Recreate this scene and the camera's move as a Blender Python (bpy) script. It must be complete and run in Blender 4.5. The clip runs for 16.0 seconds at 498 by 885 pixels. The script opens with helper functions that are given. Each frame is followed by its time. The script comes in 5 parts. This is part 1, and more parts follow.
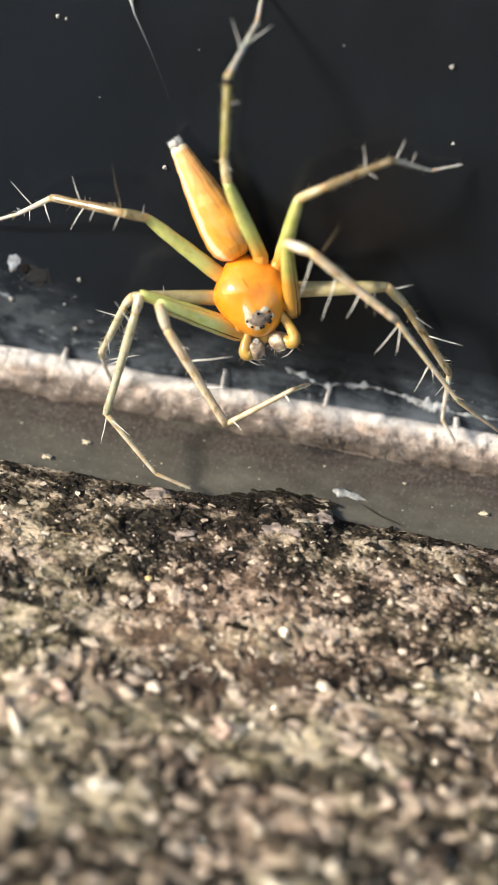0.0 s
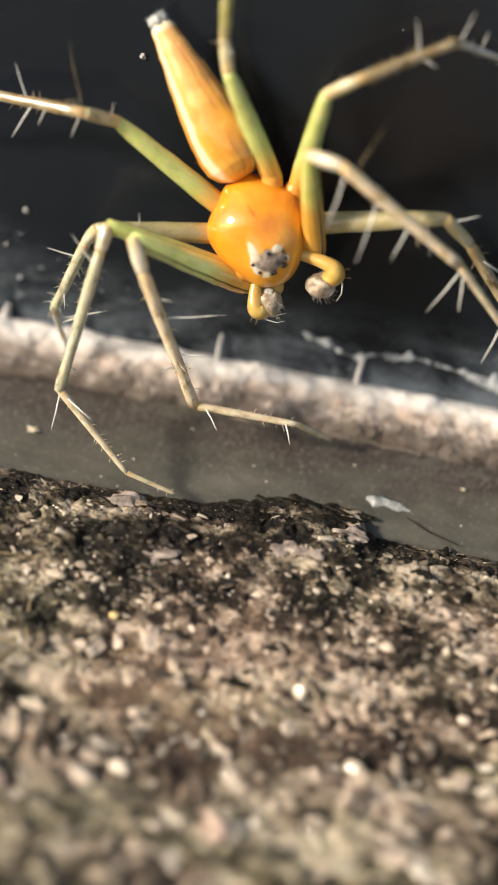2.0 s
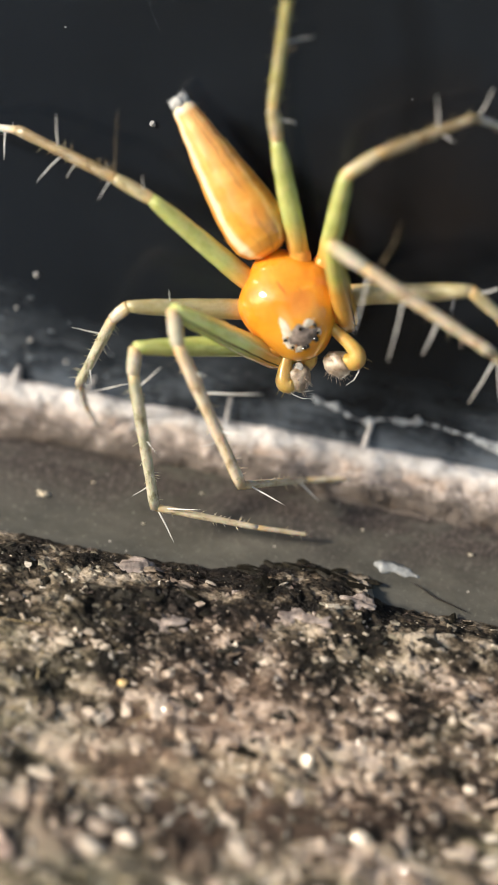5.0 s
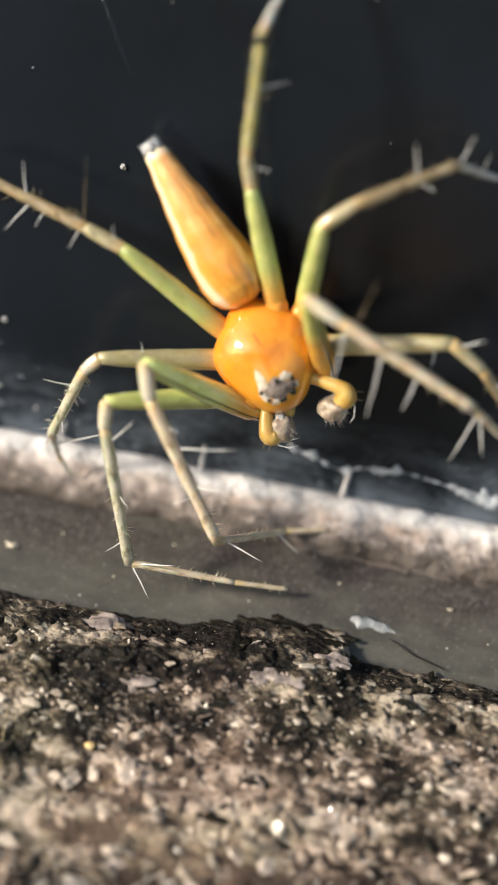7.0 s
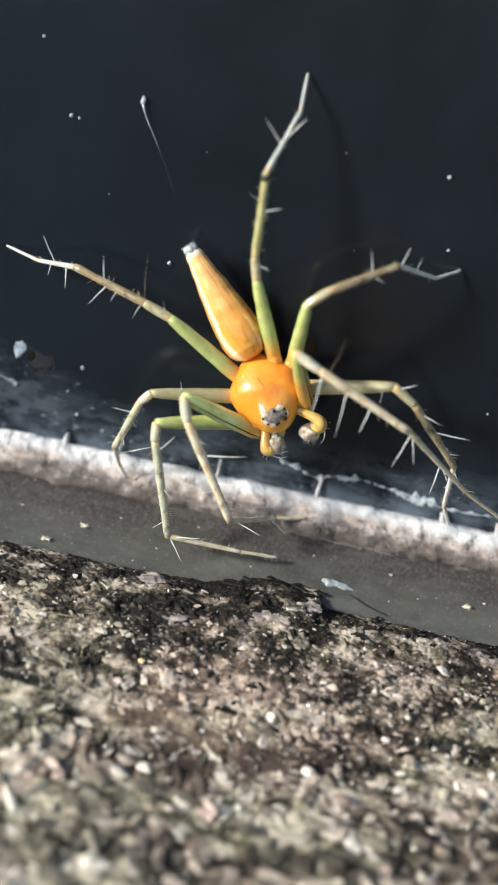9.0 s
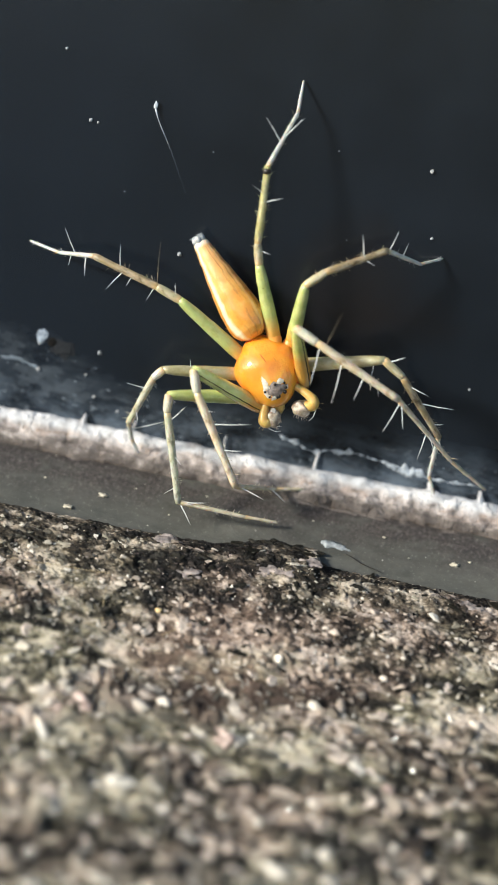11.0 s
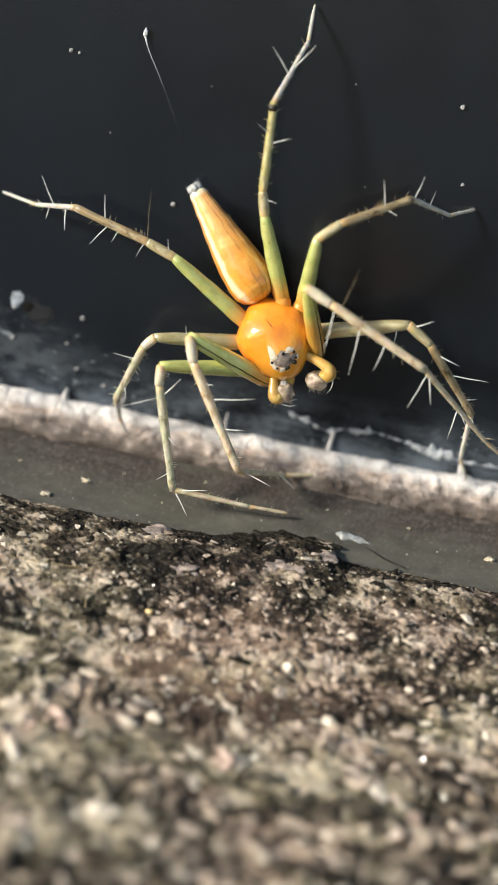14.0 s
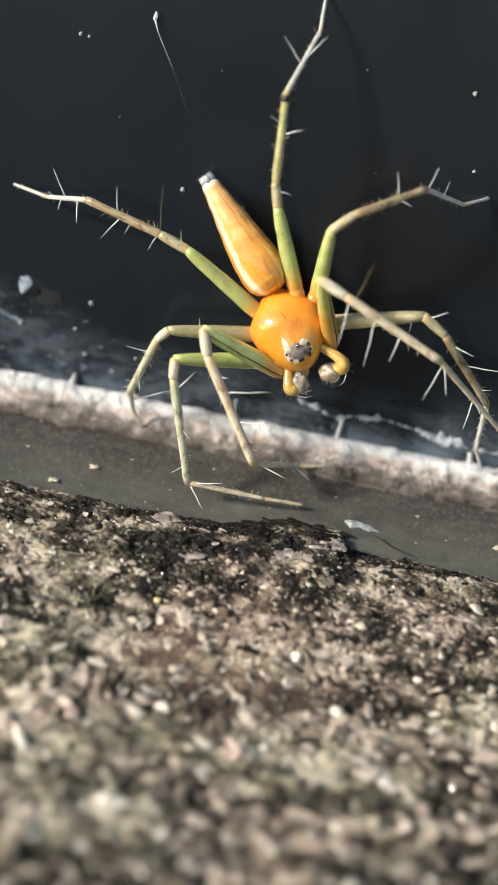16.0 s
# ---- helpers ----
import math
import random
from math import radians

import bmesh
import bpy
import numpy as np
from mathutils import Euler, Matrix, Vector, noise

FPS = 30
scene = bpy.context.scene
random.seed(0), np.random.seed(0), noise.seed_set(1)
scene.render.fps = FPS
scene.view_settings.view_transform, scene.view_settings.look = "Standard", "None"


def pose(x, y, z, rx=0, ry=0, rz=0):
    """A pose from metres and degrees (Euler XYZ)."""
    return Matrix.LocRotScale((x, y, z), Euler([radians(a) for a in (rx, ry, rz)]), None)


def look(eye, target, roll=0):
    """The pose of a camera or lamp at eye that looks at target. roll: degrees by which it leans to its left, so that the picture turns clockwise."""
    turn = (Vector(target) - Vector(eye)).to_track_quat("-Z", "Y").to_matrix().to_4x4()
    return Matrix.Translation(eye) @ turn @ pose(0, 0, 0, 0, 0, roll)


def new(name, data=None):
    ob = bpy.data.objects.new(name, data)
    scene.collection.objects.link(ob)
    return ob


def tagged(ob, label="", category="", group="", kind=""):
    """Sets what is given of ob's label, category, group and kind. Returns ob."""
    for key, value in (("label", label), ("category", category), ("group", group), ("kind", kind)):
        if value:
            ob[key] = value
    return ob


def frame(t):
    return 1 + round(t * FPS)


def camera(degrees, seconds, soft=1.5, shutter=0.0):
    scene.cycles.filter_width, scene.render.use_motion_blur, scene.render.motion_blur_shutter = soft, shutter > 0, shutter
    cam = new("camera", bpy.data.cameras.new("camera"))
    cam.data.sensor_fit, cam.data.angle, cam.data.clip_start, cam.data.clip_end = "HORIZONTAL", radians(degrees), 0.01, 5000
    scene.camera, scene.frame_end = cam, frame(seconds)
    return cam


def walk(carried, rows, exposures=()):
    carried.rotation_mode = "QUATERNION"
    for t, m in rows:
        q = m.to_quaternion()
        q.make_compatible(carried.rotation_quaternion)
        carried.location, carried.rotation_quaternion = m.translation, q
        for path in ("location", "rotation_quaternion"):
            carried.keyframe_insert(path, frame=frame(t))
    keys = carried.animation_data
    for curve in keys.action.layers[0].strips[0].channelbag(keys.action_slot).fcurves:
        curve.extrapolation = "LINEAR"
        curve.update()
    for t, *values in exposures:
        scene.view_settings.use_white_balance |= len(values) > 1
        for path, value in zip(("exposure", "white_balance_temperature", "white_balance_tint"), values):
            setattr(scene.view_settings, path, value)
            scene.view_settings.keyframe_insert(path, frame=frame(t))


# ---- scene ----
cam = camera(13.0, 16.0)
PATH = [
    (0.0, pose(0.00351, -0.06763, 0.02361, 69.538, -8.562, 5.840)),
    (0.5, pose(0.00320, -0.06517, 0.02241, 69.803, -8.807, 5.733)),
    (1.0, pose(0.00300, -0.05978, 0.02015, 70.058, -8.948, 5.712)),
    (1.5, pose(0.00282, -0.05492, 0.01842, 70.038, -9.102, 5.844)),
    (2.0, pose(0.00239, -0.05073, 0.01636, 70.266, -9.258, 5.636)),
    (2.5, pose(0.00171, -0.04844, 0.01542, 70.089, -9.646, 5.354)),
    (3.0, pose(0.00160, -0.04696, 0.01507, 70.225, -9.773, 5.281)),
    (3.2, pose(0.00145, -0.04695, 0.01512, 70.270, -9.840, 5.090)),
    (5.3, pose(0.00261, -0.05049, 0.01846, 69.616, -9.274, 6.293)),
    (5.5, pose(0.00287, -0.05041, 0.01820, 69.537, -9.351, 6.343)),
    (6.0, pose(0.00313, -0.04857, 0.01877, 68.868, -9.153, 6.581)),
    (6.5, pose(0.00297, -0.04772, 0.02068, 67.728, -9.020, 6.873)),
    (7.0, pose(0.00277, -0.04796, 0.02031, 68.117, -9.217, 6.707)),
    (7.5, pose(0.00411, -0.04904, 0.01889, 69.780, -9.229, 7.141)),
    (8.0, pose(0.00269, -0.04964, 0.01835, 70.743, -9.855, 6.501)),
    (8.5, pose(0.00256, -0.05496, 0.02020, 70.829, -10.213, 6.089)),
    (8.7, pose(0.00263, -0.06262, 0.02298, 70.717, -10.436, 5.906)),
    (9.0, pose(0.00246, -0.06946, 0.02564, 70.728, -10.542, 5.649)),
    (9.5, pose(-0.00004, -0.07625, 0.02568, 72.327, -10.907, 4.087)),
    (10.0, pose(0.00102, -0.07871, 0.02340, 74.395, -10.673, 3.913)),
    (10.2, pose(0.00147, -0.07873, 0.02214, 75.203, -10.635, 3.917)),
    (12.3, pose(0.00227, -0.07739, 0.01932, 76.365, -10.279, 4.120)),
    (12.5, pose(0.00207, -0.07726, 0.01926, 76.247, -10.280, 3.980)),
    (13.0, pose(0.00221, -0.07433, 0.01834, 76.086, -10.256, 4.157)),
    (13.5, pose(0.00244, -0.07090, 0.01719, 76.265, -10.167, 4.365)),
    (14.0, pose(0.00237, -0.06877, 0.01642, 76.520, -10.206, 4.343)),
    (14.5, pose(0.00222, -0.06852, 0.01651, 76.229, -10.261, 4.331)),
    (15.0, pose(0.00205, -0.06833, 0.01653, 75.928, -10.351, 4.319)),
    (15.5, pose(0.00182, -0.06813, 0.01706, 75.363, -10.405, 4.315)),
    (16.0, pose(0.00181, -0.06829, 0.01725, 75.344, -10.490, 4.339)),
]
EXPOSURES = [(0.0, 0.24, 7050, 13), (1.5, 0.12, 7200, 13), (3.2, 0.07, 7650, 14), (5.3, 0.04, 6850, 13), (8.3, 0.04, 6700, 12), (9.0, 0.12, 6000, 8), (10.2, 0.12, 5950, 7), (12.3, 0.08, 6500, 10), (12.7, 0.06, 6600, 10), (13.4, 0.0, 7050, 10), (14.1, 0.03, 6600, 10), (14.8, 0.08, 6450, 9), (16.0, 0.06, 6400, 9)]
walk(cam, PATH, EXPOSURES)

MM = 0.001

# ---- world and sun ----
SUN_WAY = Vector((-0.80, -0.50, 0.31)).normalized()
sun = new("sun", bpy.data.lights.new("sun", "SUN"))
sun.data.energy, sun.data.angle, sun.data.color = 5.2, radians(9.0), (1.0, 0.93, 0.82)
sun.matrix_world = look(SUN_WAY * 0.5, (0, 0, 0))
world = bpy.data.worlds.new("world")
scene.world = world
world.use_nodes = True
wn, wl = world.node_tree.nodes, world.node_tree.links
wn.clear()
sky = wn.new("ShaderNodeTexSky")
sky.sky_type, sky.sun_disc = "NISHITA", False
sky.sun_elevation = math.asin(SUN_WAY.z)
sky.sun_rotation = math.atan2(SUN_WAY.x, SUN_WAY.y)
wb, wo = wn.new("ShaderNodeBackground"), wn.new("ShaderNodeOutputWorld")
wb.inputs["Strength"].default_value = 0.145
wl.new(sky.outputs[0], wb.inputs["Color"])
wl.new(wb.outputs[0], wo.inputs["Surface"])


# ---- materials ----
class Mat:
    """A small builder for node materials; sizes are in millimetres."""

    def __init__(self, name):
        self.m = bpy.data.materials.new(name)
        self.m.use_nodes = True
        self.n, self.l = self.m.node_tree.nodes, self.m.node_tree.links
        self.p = self.n["Principled BSDF"]
        self.co = self.n.new("ShaderNodeTexCoord").outputs["Object"]

    def link(self, a, b):
        self.l.new(a, b)

    def stretch(self, sx, sy, sz, turn=(0, 0, 0)):
        q = self.n.new("ShaderNodeMapping")
        q.inputs["Scale"].default_value = (sx, sy, sz)
        q.inputs["Rotation"].default_value = [radians(a) for a in turn]
        self.link(self.co, q.inputs["Vector"])
        return q.outputs[0]

    def noise(self, size, detail=3.0, rough=0.55, co=None, distort=0.0):
        q = self.n.new("ShaderNodeTexNoise")
        q.inputs["Scale"].default_value = 1000.0 / size
        q.inputs["Detail"].default_value = detail
        q.inputs["Roughness"].default_value = rough
        q.inputs["Distortion"].default_value = distort
        self.link(co or self.co, q.inputs["Vector"])
        return q.outputs["Fac"]

    def warp(self, amount, size, co):
        """The same coordinates pushed about by a noise, so that cells lose their straight sides."""
        q, w = self.n.new("ShaderNodeTexNoise"), self.n.new("ShaderNodeVectorMath")
        q.inputs["Scale"].default_value = 1000.0 / size
        q.inputs["Detail"].default_value = 4.0
        self.link(co, q.inputs["Vector"])
        w.operation = "MULTIPLY_ADD"
        self.link(q.outputs["Color"], w.inputs[0])
        w.inputs[1].default_value = (amount * MM,) * 3
        self.link(co, w.inputs[2])
        return w.outputs[0]

    def cells(self, size, feature="F1", co=None):
        q = self.n.new("ShaderNodeTexVoronoi")
        q.feature = feature
        q.inputs["Scale"].default_value = 1000.0 / size
        self.link(co or self.co, q.inputs["Vector"])
        return q.outputs

    def ramp(self, fac, *stops, smooth=False):
        q = self.n.new("ShaderNodeValToRGB")
        e = q.color_ramp.elements
        while len(e) < len(stops):
            e.new(0.5)
        for el, (at, col) in zip(e, stops):
            el.position = at
            el.color = (*col, 1) if len(col) == 3 else col
        if smooth:
            q.color_ramp.interpolation = "EASE"
        self.link(fac, q.inputs["Fac"])
        return q.outputs["Color"]

    def mask(self, fac, lo, hi):
        q = self.n.new("ShaderNodeMapRange")
        q.inputs["From Min"].default_value, q.inputs["From Max"].default_value = lo, hi
        self.link(fac, q.inputs["Value"])
        return q.outputs[0]

    def math(self, op, a, b):
        q = self.n.new("ShaderNodeMath")
        q.operation = op
        for i, v in enumerate((a, b)):
            if isinstance(v, (int, float)):
                q.inputs[i].default_value = v
            else:
                self.link(v, q.inputs[i])
        return q.outputs[0]

    def mix(self, fac, a, b, blend="MIX"):
        q = self.n.new("ShaderNodeMix")
        q.data_type, q.blend_type = "RGBA", blend
        for sock, v in ((q.inputs[0], fac), (q.inputs[6], a), (q.inputs[7], b)):
            if isinstance(v, (int, float)):
                sock.default_value = v
            elif isinstance(v, tuple):
                sock.default_value = (*v, 1)
            else:
                self.link(v, sock)
        return q.outputs[2]

    def axes(self):
        q = self.n.new("ShaderNodeSeparateXYZ")
        self.link(self.co, q.inputs[0])
        return q.outputs

    def island(self):
        return self.n.new("ShaderNodeNewGeometry").outputs["Random Per Island"]

    def done(self, color=None, rough=0.5, bump=None, depth=0.02, metal=0.0, spec=0.5, coat=0.0, sss=0.0, sss_mm=0.3, trans=0.0, gloss=0.12, coat_ior=1.5):
        p = self.p
        if isinstance(color, tuple):
            p.inputs["Base Color"].default_value = (*color, 1)
        elif color is not None:
            self.link(color, p.inputs["Base Color"])
        if isinstance(rough, (int, float)):
            p.inputs["Roughness"].default_value = rough
        else:
            self.link(rough, p.inputs["Roughness"])
        p.inputs["Metallic"].default_value = metal
        p.inputs["Specular IOR Level"].default_value = spec
        p.inputs["Coat Weight"].default_value = coat
        p.inputs["Coat IOR"].default_value = coat_ior
        p.inputs["Coat Roughness"].default_value = gloss
        p.inputs["Transmission Weight"].default_value = trans
        if sss:
            p.inputs["Subsurface Weight"].default_value = sss
            p.inputs["Subsurface Scale"].default_value = sss_mm * MM
            p.inputs["Subsurface Radius"].default_value = (1.0, 0.5, 0.2)
        if bump is not None:
            q = self.n.new("ShaderNodeBump")
            q.inputs["Distance"].default_value = depth * MM
            q.inputs["Strength"].default_value = 1.0
            self.link(bump, q.inputs["Height"])
            self.link(q.outputs[0], p.inputs["Normal"])
        return self.m


def wall_paint():
    k = Mat("dark_gloss_paint")
    x, y, z = k.axes()
    fine = k.noise(0.25, 4, 0.6)
    broad = k.noise(4.0, 7, 0.62)
    base = k.ramp(broad, (0.3, (0.0042, 0.0064, 0.0095)), (0.7, (0.0090, 0.0130, 0.0190)))
    base = k.mix(k.math("MULTIPLY", k.mask(x, -2.0 * MM, -8.0 * MM), 0.5), base, (0.0078, 0.0130, 0.0215))
    # brownish reflection of the spider, painted into the wall colour
    off = k.math("ADD", k.math("ABSOLUTE", k.math("SUBTRACT", x, 2.8 * MM), 0), k.math("ABSOLUTE", k.math("SUBTRACT", z, 6.6 * MM), 0))
    brown = k.mask(k.math("ADD", off, k.math("MULTIPLY", k.noise(2.0, 4, 0.6), 4 * MM)), 6.5 * MM, 2.5 * MM)
    base = k.mix(k.math("MULTIPLY", brown, 0.6), base, (0.0115, 0.0078, 0.0058))
    west = k.math("MULTIPLY", k.mask(x, -4.5 * MM, -8.0 * MM), 1.5 * MM)
    low = k.mask(k.math("SUBTRACT", z, west), 2.3 * MM, 0.5 * MM)
    streak = k.noise(0.8, 6, 0.72, k.stretch(0.42, 1, 1.0, (0, 8, 0)), 0.2)
    dirt = k.math("MULTIPLY", k.mask(streak, 0.44, 0.86), low)
    film = k.math("MULTIPLY", k.mask(k.noise(1.8, 4, 0.6), 0.42, 0.75), low)
    col = k.mix(k.math("MULTIPLY", film, 0.07), base, (0.16, 0.20, 0.25))
    col = k.mix(k.math("MULTIPLY", dirt, 0.27), col, (0.40, 0.48, 0.57))
    haze = k.math("MULTIPLY", k.mask(k.noise(0.9, 6, 0.7, k.stretch(0.5, 1, 1)), 0.42, 0.74), k.mask(z, 2.5 * MM, 0.7 * MM))
    col = k.mix(k.math("MULTIPLY", haze, 0.38), col, (0.28, 0.35, 0.44))
    dots = k.math("MULTIPLY", k.mask(k.cells(0.40, co=k.warp(0.5, 0.25, k.co))["Distance"], 0.20, 0.04), k.mask(k.noise(1.1, 4, 0.6), 0.48, 0.60))
    col = k.mix(k.math("MULTIPLY", k.math("MULTIPLY", dots, low), 0.35), col, (0.50, 0.57, 0.64))
    rough = k.mask(k.math("ADD", k.math("MULTIPLY", fine, 0.3), dirt), -0.22, 1.6)
    return k.done(col, rough, k.math("ADD", k.math("MULTIPLY", fine, 0.3), k.math("ADD", broad, streak)), 0.004, spec=0.5)


def bead_chalk():
    k = Mat("chalky_white_sealant")
    lumps = k.noise(0.45, 5, 0.65)
    stains = k.noise(0.9, 5, 0.7, k.stretch(0.6, 1, 1), 0.4)
    x, y, z = k.axes()
    col = k.ramp(lumps, (0.28, (0.46, 0.445, 0.435)), (0.5, (0.66, 0.65, 0.645)), (0.72, (0.86, 0.865, 0.87)))
    col = k.mix(k.math("MULTIPLY", k.math("MULTIPLY", k.mask(stains, 0.46, 0.60), k.mask(z, 0.32 * MM, 0.08 * MM)), 0.8), col, k.ramp(lumps, (0.35, (0.17, 0.11, 0.075)), (0.65, (0.56, 0.41, 0.32))))
    # browner towards the bottom, then darkest at the lowest edge
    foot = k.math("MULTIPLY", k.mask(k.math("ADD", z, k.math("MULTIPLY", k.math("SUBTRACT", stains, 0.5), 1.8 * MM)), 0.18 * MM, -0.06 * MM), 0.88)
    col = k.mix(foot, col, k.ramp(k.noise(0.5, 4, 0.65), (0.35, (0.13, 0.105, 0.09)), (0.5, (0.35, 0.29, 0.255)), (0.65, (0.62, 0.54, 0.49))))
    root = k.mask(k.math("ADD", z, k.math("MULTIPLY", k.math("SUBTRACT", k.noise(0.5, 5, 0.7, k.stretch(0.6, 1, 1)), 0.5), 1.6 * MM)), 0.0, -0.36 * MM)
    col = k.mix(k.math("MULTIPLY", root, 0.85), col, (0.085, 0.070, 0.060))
    pits = k.mask(k.noise(0.75, 5, 0.65), 0.56, 0.68)
    col = k.mix(k.math("MULTIPLY", k.math("MULTIPLY", pits, k.mask(z, 0.34 * MM, 0.16 * MM)), 0.55), col, (0.11, 0.085, 0.07))
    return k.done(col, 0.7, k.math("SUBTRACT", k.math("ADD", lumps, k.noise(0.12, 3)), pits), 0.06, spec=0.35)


def sill_metal():
    k = Mat("dusty_grey_sill")
    broad = k.noise(2.2, 4, 0.6, k.stretch(0.5, 1, 1))
    fine = k.noise(0.12, 4, 0.65)
    mid = k.noise(0.5, 6, 0.68, k.stretch(0.5, 1, 1))
    col = k.ramp(k.math("ADD", k.math("MULTIPLY", broad, 0.5), k.math("MULTIPLY", mid, 0.5)), (0.36, (0.056, 0.056, 0.046)), (0.64, (0.118, 0.115, 0.098)))
    x, y, z = k.axes()
    grime = k.math("MULTIPLY", k.mask(k.noise(0.7, 5, 0.7, k.stretch(0.45, 1, 1.3), 0.5), 0.36, 0.54), k.mask(z, -2.0 * MM, -1.0 * MM))
    col = k.mix(k.math("MULTIPLY", grime, 0.95), col, k.ramp(fine, (0.4, (0.034, 0.028, 0.026)), (0.68, (0.10, 0.085, 0.075))))
    col = k.mix(k.math("MULTIPLY", k.mask(fine, 0.58, 0.74), 0.45), col, (0.24, 0.23, 0.20))
    specks = k.mask(k.cells(0.42)["Distance"], 0.09, 0.03)
    col = k.mix(k.math("MULTIPLY", specks, k.mask(k.noise(1.0), 0.5, 0.6)), col, (0.5, 0.47, 0.42))
    return k.done(col, k.mask(mid, -0.1, 1.3), k.math("ADD", fine, mid), 0.012, spec=0.5)


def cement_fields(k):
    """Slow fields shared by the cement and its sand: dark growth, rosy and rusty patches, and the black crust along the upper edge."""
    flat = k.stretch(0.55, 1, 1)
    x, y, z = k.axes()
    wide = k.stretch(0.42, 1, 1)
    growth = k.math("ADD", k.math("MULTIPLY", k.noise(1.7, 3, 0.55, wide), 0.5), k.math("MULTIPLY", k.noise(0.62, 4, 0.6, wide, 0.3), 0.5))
    # tone by distance: lighter in a middle band, darker farther out
    mid_band = k.math("MULTIPLY", k.mask(y, -10.5 * MM, -7.0 * MM), k.mask(y, -3.8 * MM, -5.0 * MM))
    growth = k.math("SUBTRACT", k.math("ADD", growth, k.math("MULTIPLY", k.mask(y, -9.5 * MM, -13 * MM), 0.020)), k.math("MULTIPLY", mid_band, 0.016))
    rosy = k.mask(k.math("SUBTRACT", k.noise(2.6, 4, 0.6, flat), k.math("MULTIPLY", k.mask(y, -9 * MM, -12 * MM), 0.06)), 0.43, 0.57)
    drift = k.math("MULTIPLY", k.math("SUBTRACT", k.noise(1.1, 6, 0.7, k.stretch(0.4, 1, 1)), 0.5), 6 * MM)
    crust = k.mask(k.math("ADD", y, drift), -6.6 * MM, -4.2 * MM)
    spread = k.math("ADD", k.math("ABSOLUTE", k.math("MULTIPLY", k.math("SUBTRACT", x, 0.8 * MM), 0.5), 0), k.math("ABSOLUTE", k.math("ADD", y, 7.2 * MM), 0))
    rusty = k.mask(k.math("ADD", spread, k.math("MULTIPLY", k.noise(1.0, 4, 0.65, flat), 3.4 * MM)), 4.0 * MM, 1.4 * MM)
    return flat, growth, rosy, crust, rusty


def concrete_rough():
    """The dark binder between the stones."""
    k = Mat("weathered_cement")
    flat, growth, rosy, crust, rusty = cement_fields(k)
    fine, mid = k.noise(0.10, 5, 0.7, flat), k.noise(0.34, 5, 0.64, flat)
    ragged = k.noise(0.55, 7, 0.72, k.stretch(0.38, 1, 1, (0, 0, 6)), 0.35)
    mid = k.math("ADD", mid, k.math("MULTIPLY", k.math("MULTIPLY", k.math("SUBTRACT", ragged, 0.49), crust), 1.5))
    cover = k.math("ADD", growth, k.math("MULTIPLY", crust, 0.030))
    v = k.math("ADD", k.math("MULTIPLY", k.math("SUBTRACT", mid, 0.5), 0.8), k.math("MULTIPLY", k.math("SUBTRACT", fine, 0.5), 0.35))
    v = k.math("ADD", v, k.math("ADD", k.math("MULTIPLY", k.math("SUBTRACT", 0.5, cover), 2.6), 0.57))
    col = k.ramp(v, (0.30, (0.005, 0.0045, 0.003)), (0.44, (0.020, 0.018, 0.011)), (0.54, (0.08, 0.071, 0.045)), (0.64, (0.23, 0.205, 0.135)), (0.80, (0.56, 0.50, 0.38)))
    warm = k.ramp(v, (0.30, (0.006, 0.0042, 0.0035)), (0.44, (0.024, 0.017, 0.012)), (0.54, (0.095, 0.068, 0.051)), (0.64, (0.26, 0.20, 0.158)), (0.80, (0.60, 0.50, 0.42)))
    col = k.mix(k.math("MAXIMUM", rosy, k.math("MULTIPLY", crust, 0.55)), col, warm)
    col = k.mix(k.math("MULTIPLY", rusty, 0.42), col, (0.42, 0.28, 0.21))
    return k.done(col, k.mask(fine, 0.12, 0.80), k.math("ADD", mid, k.math("MULTIPLY", fine, 0.6)), 0.15, spec=0.3)


def sand_mineral(name, single):
    """Stones of many colours in the binder; darker where growth covers them."""
    k = Mat(name)
    r = k.n.new("ShaderNodeObjectInfo").outputs["Random"] if single else k.island()
    if single:
        k.co = k.n.new("ShaderNodeNewGeometry").outputs["Position"]
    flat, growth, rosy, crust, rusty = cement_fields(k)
    skin, fine = k.noise(0.22, 4, 0.65), k.noise(0.07, 4, 0.65)
    cool = k.ramp(r, (0.0, (0.05, 0.045, 0.033)), (0.25, (0.150, 0.132, 0.098)), (0.55, (0.275, 0.250, 0.185)), (0.82, (0.47, 0.425, 0.343)), (1.0, (0.76, 0.71, 0.62)))
    warm = k.ramp(r, (0.0, (0.06, 0.045, 0.033)), (0.25, (0.18, 0.137, 0.104)), (0.55, (0.335, 0.264, 0.207)), (0.82, (0.54, 0.442, 0.358)), (1.0, (0.80, 0.71, 0.60)))
    col = k.mix(rosy, cool, warm)
    col = k.mix(k.math("MULTIPLY", rusty, 0.35), col, (0.58, 0.40, 0.31))
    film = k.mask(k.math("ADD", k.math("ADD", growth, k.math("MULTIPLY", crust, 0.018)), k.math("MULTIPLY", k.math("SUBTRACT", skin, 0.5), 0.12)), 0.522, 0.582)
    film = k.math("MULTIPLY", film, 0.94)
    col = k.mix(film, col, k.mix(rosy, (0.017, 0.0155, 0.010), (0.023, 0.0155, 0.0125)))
    return k.done(col, k.mask(r, 1.5, -0.05), k.math("ADD", skin, k.math("MULTIPLY", fine, 0.4)), 0.04, spec=0.5)


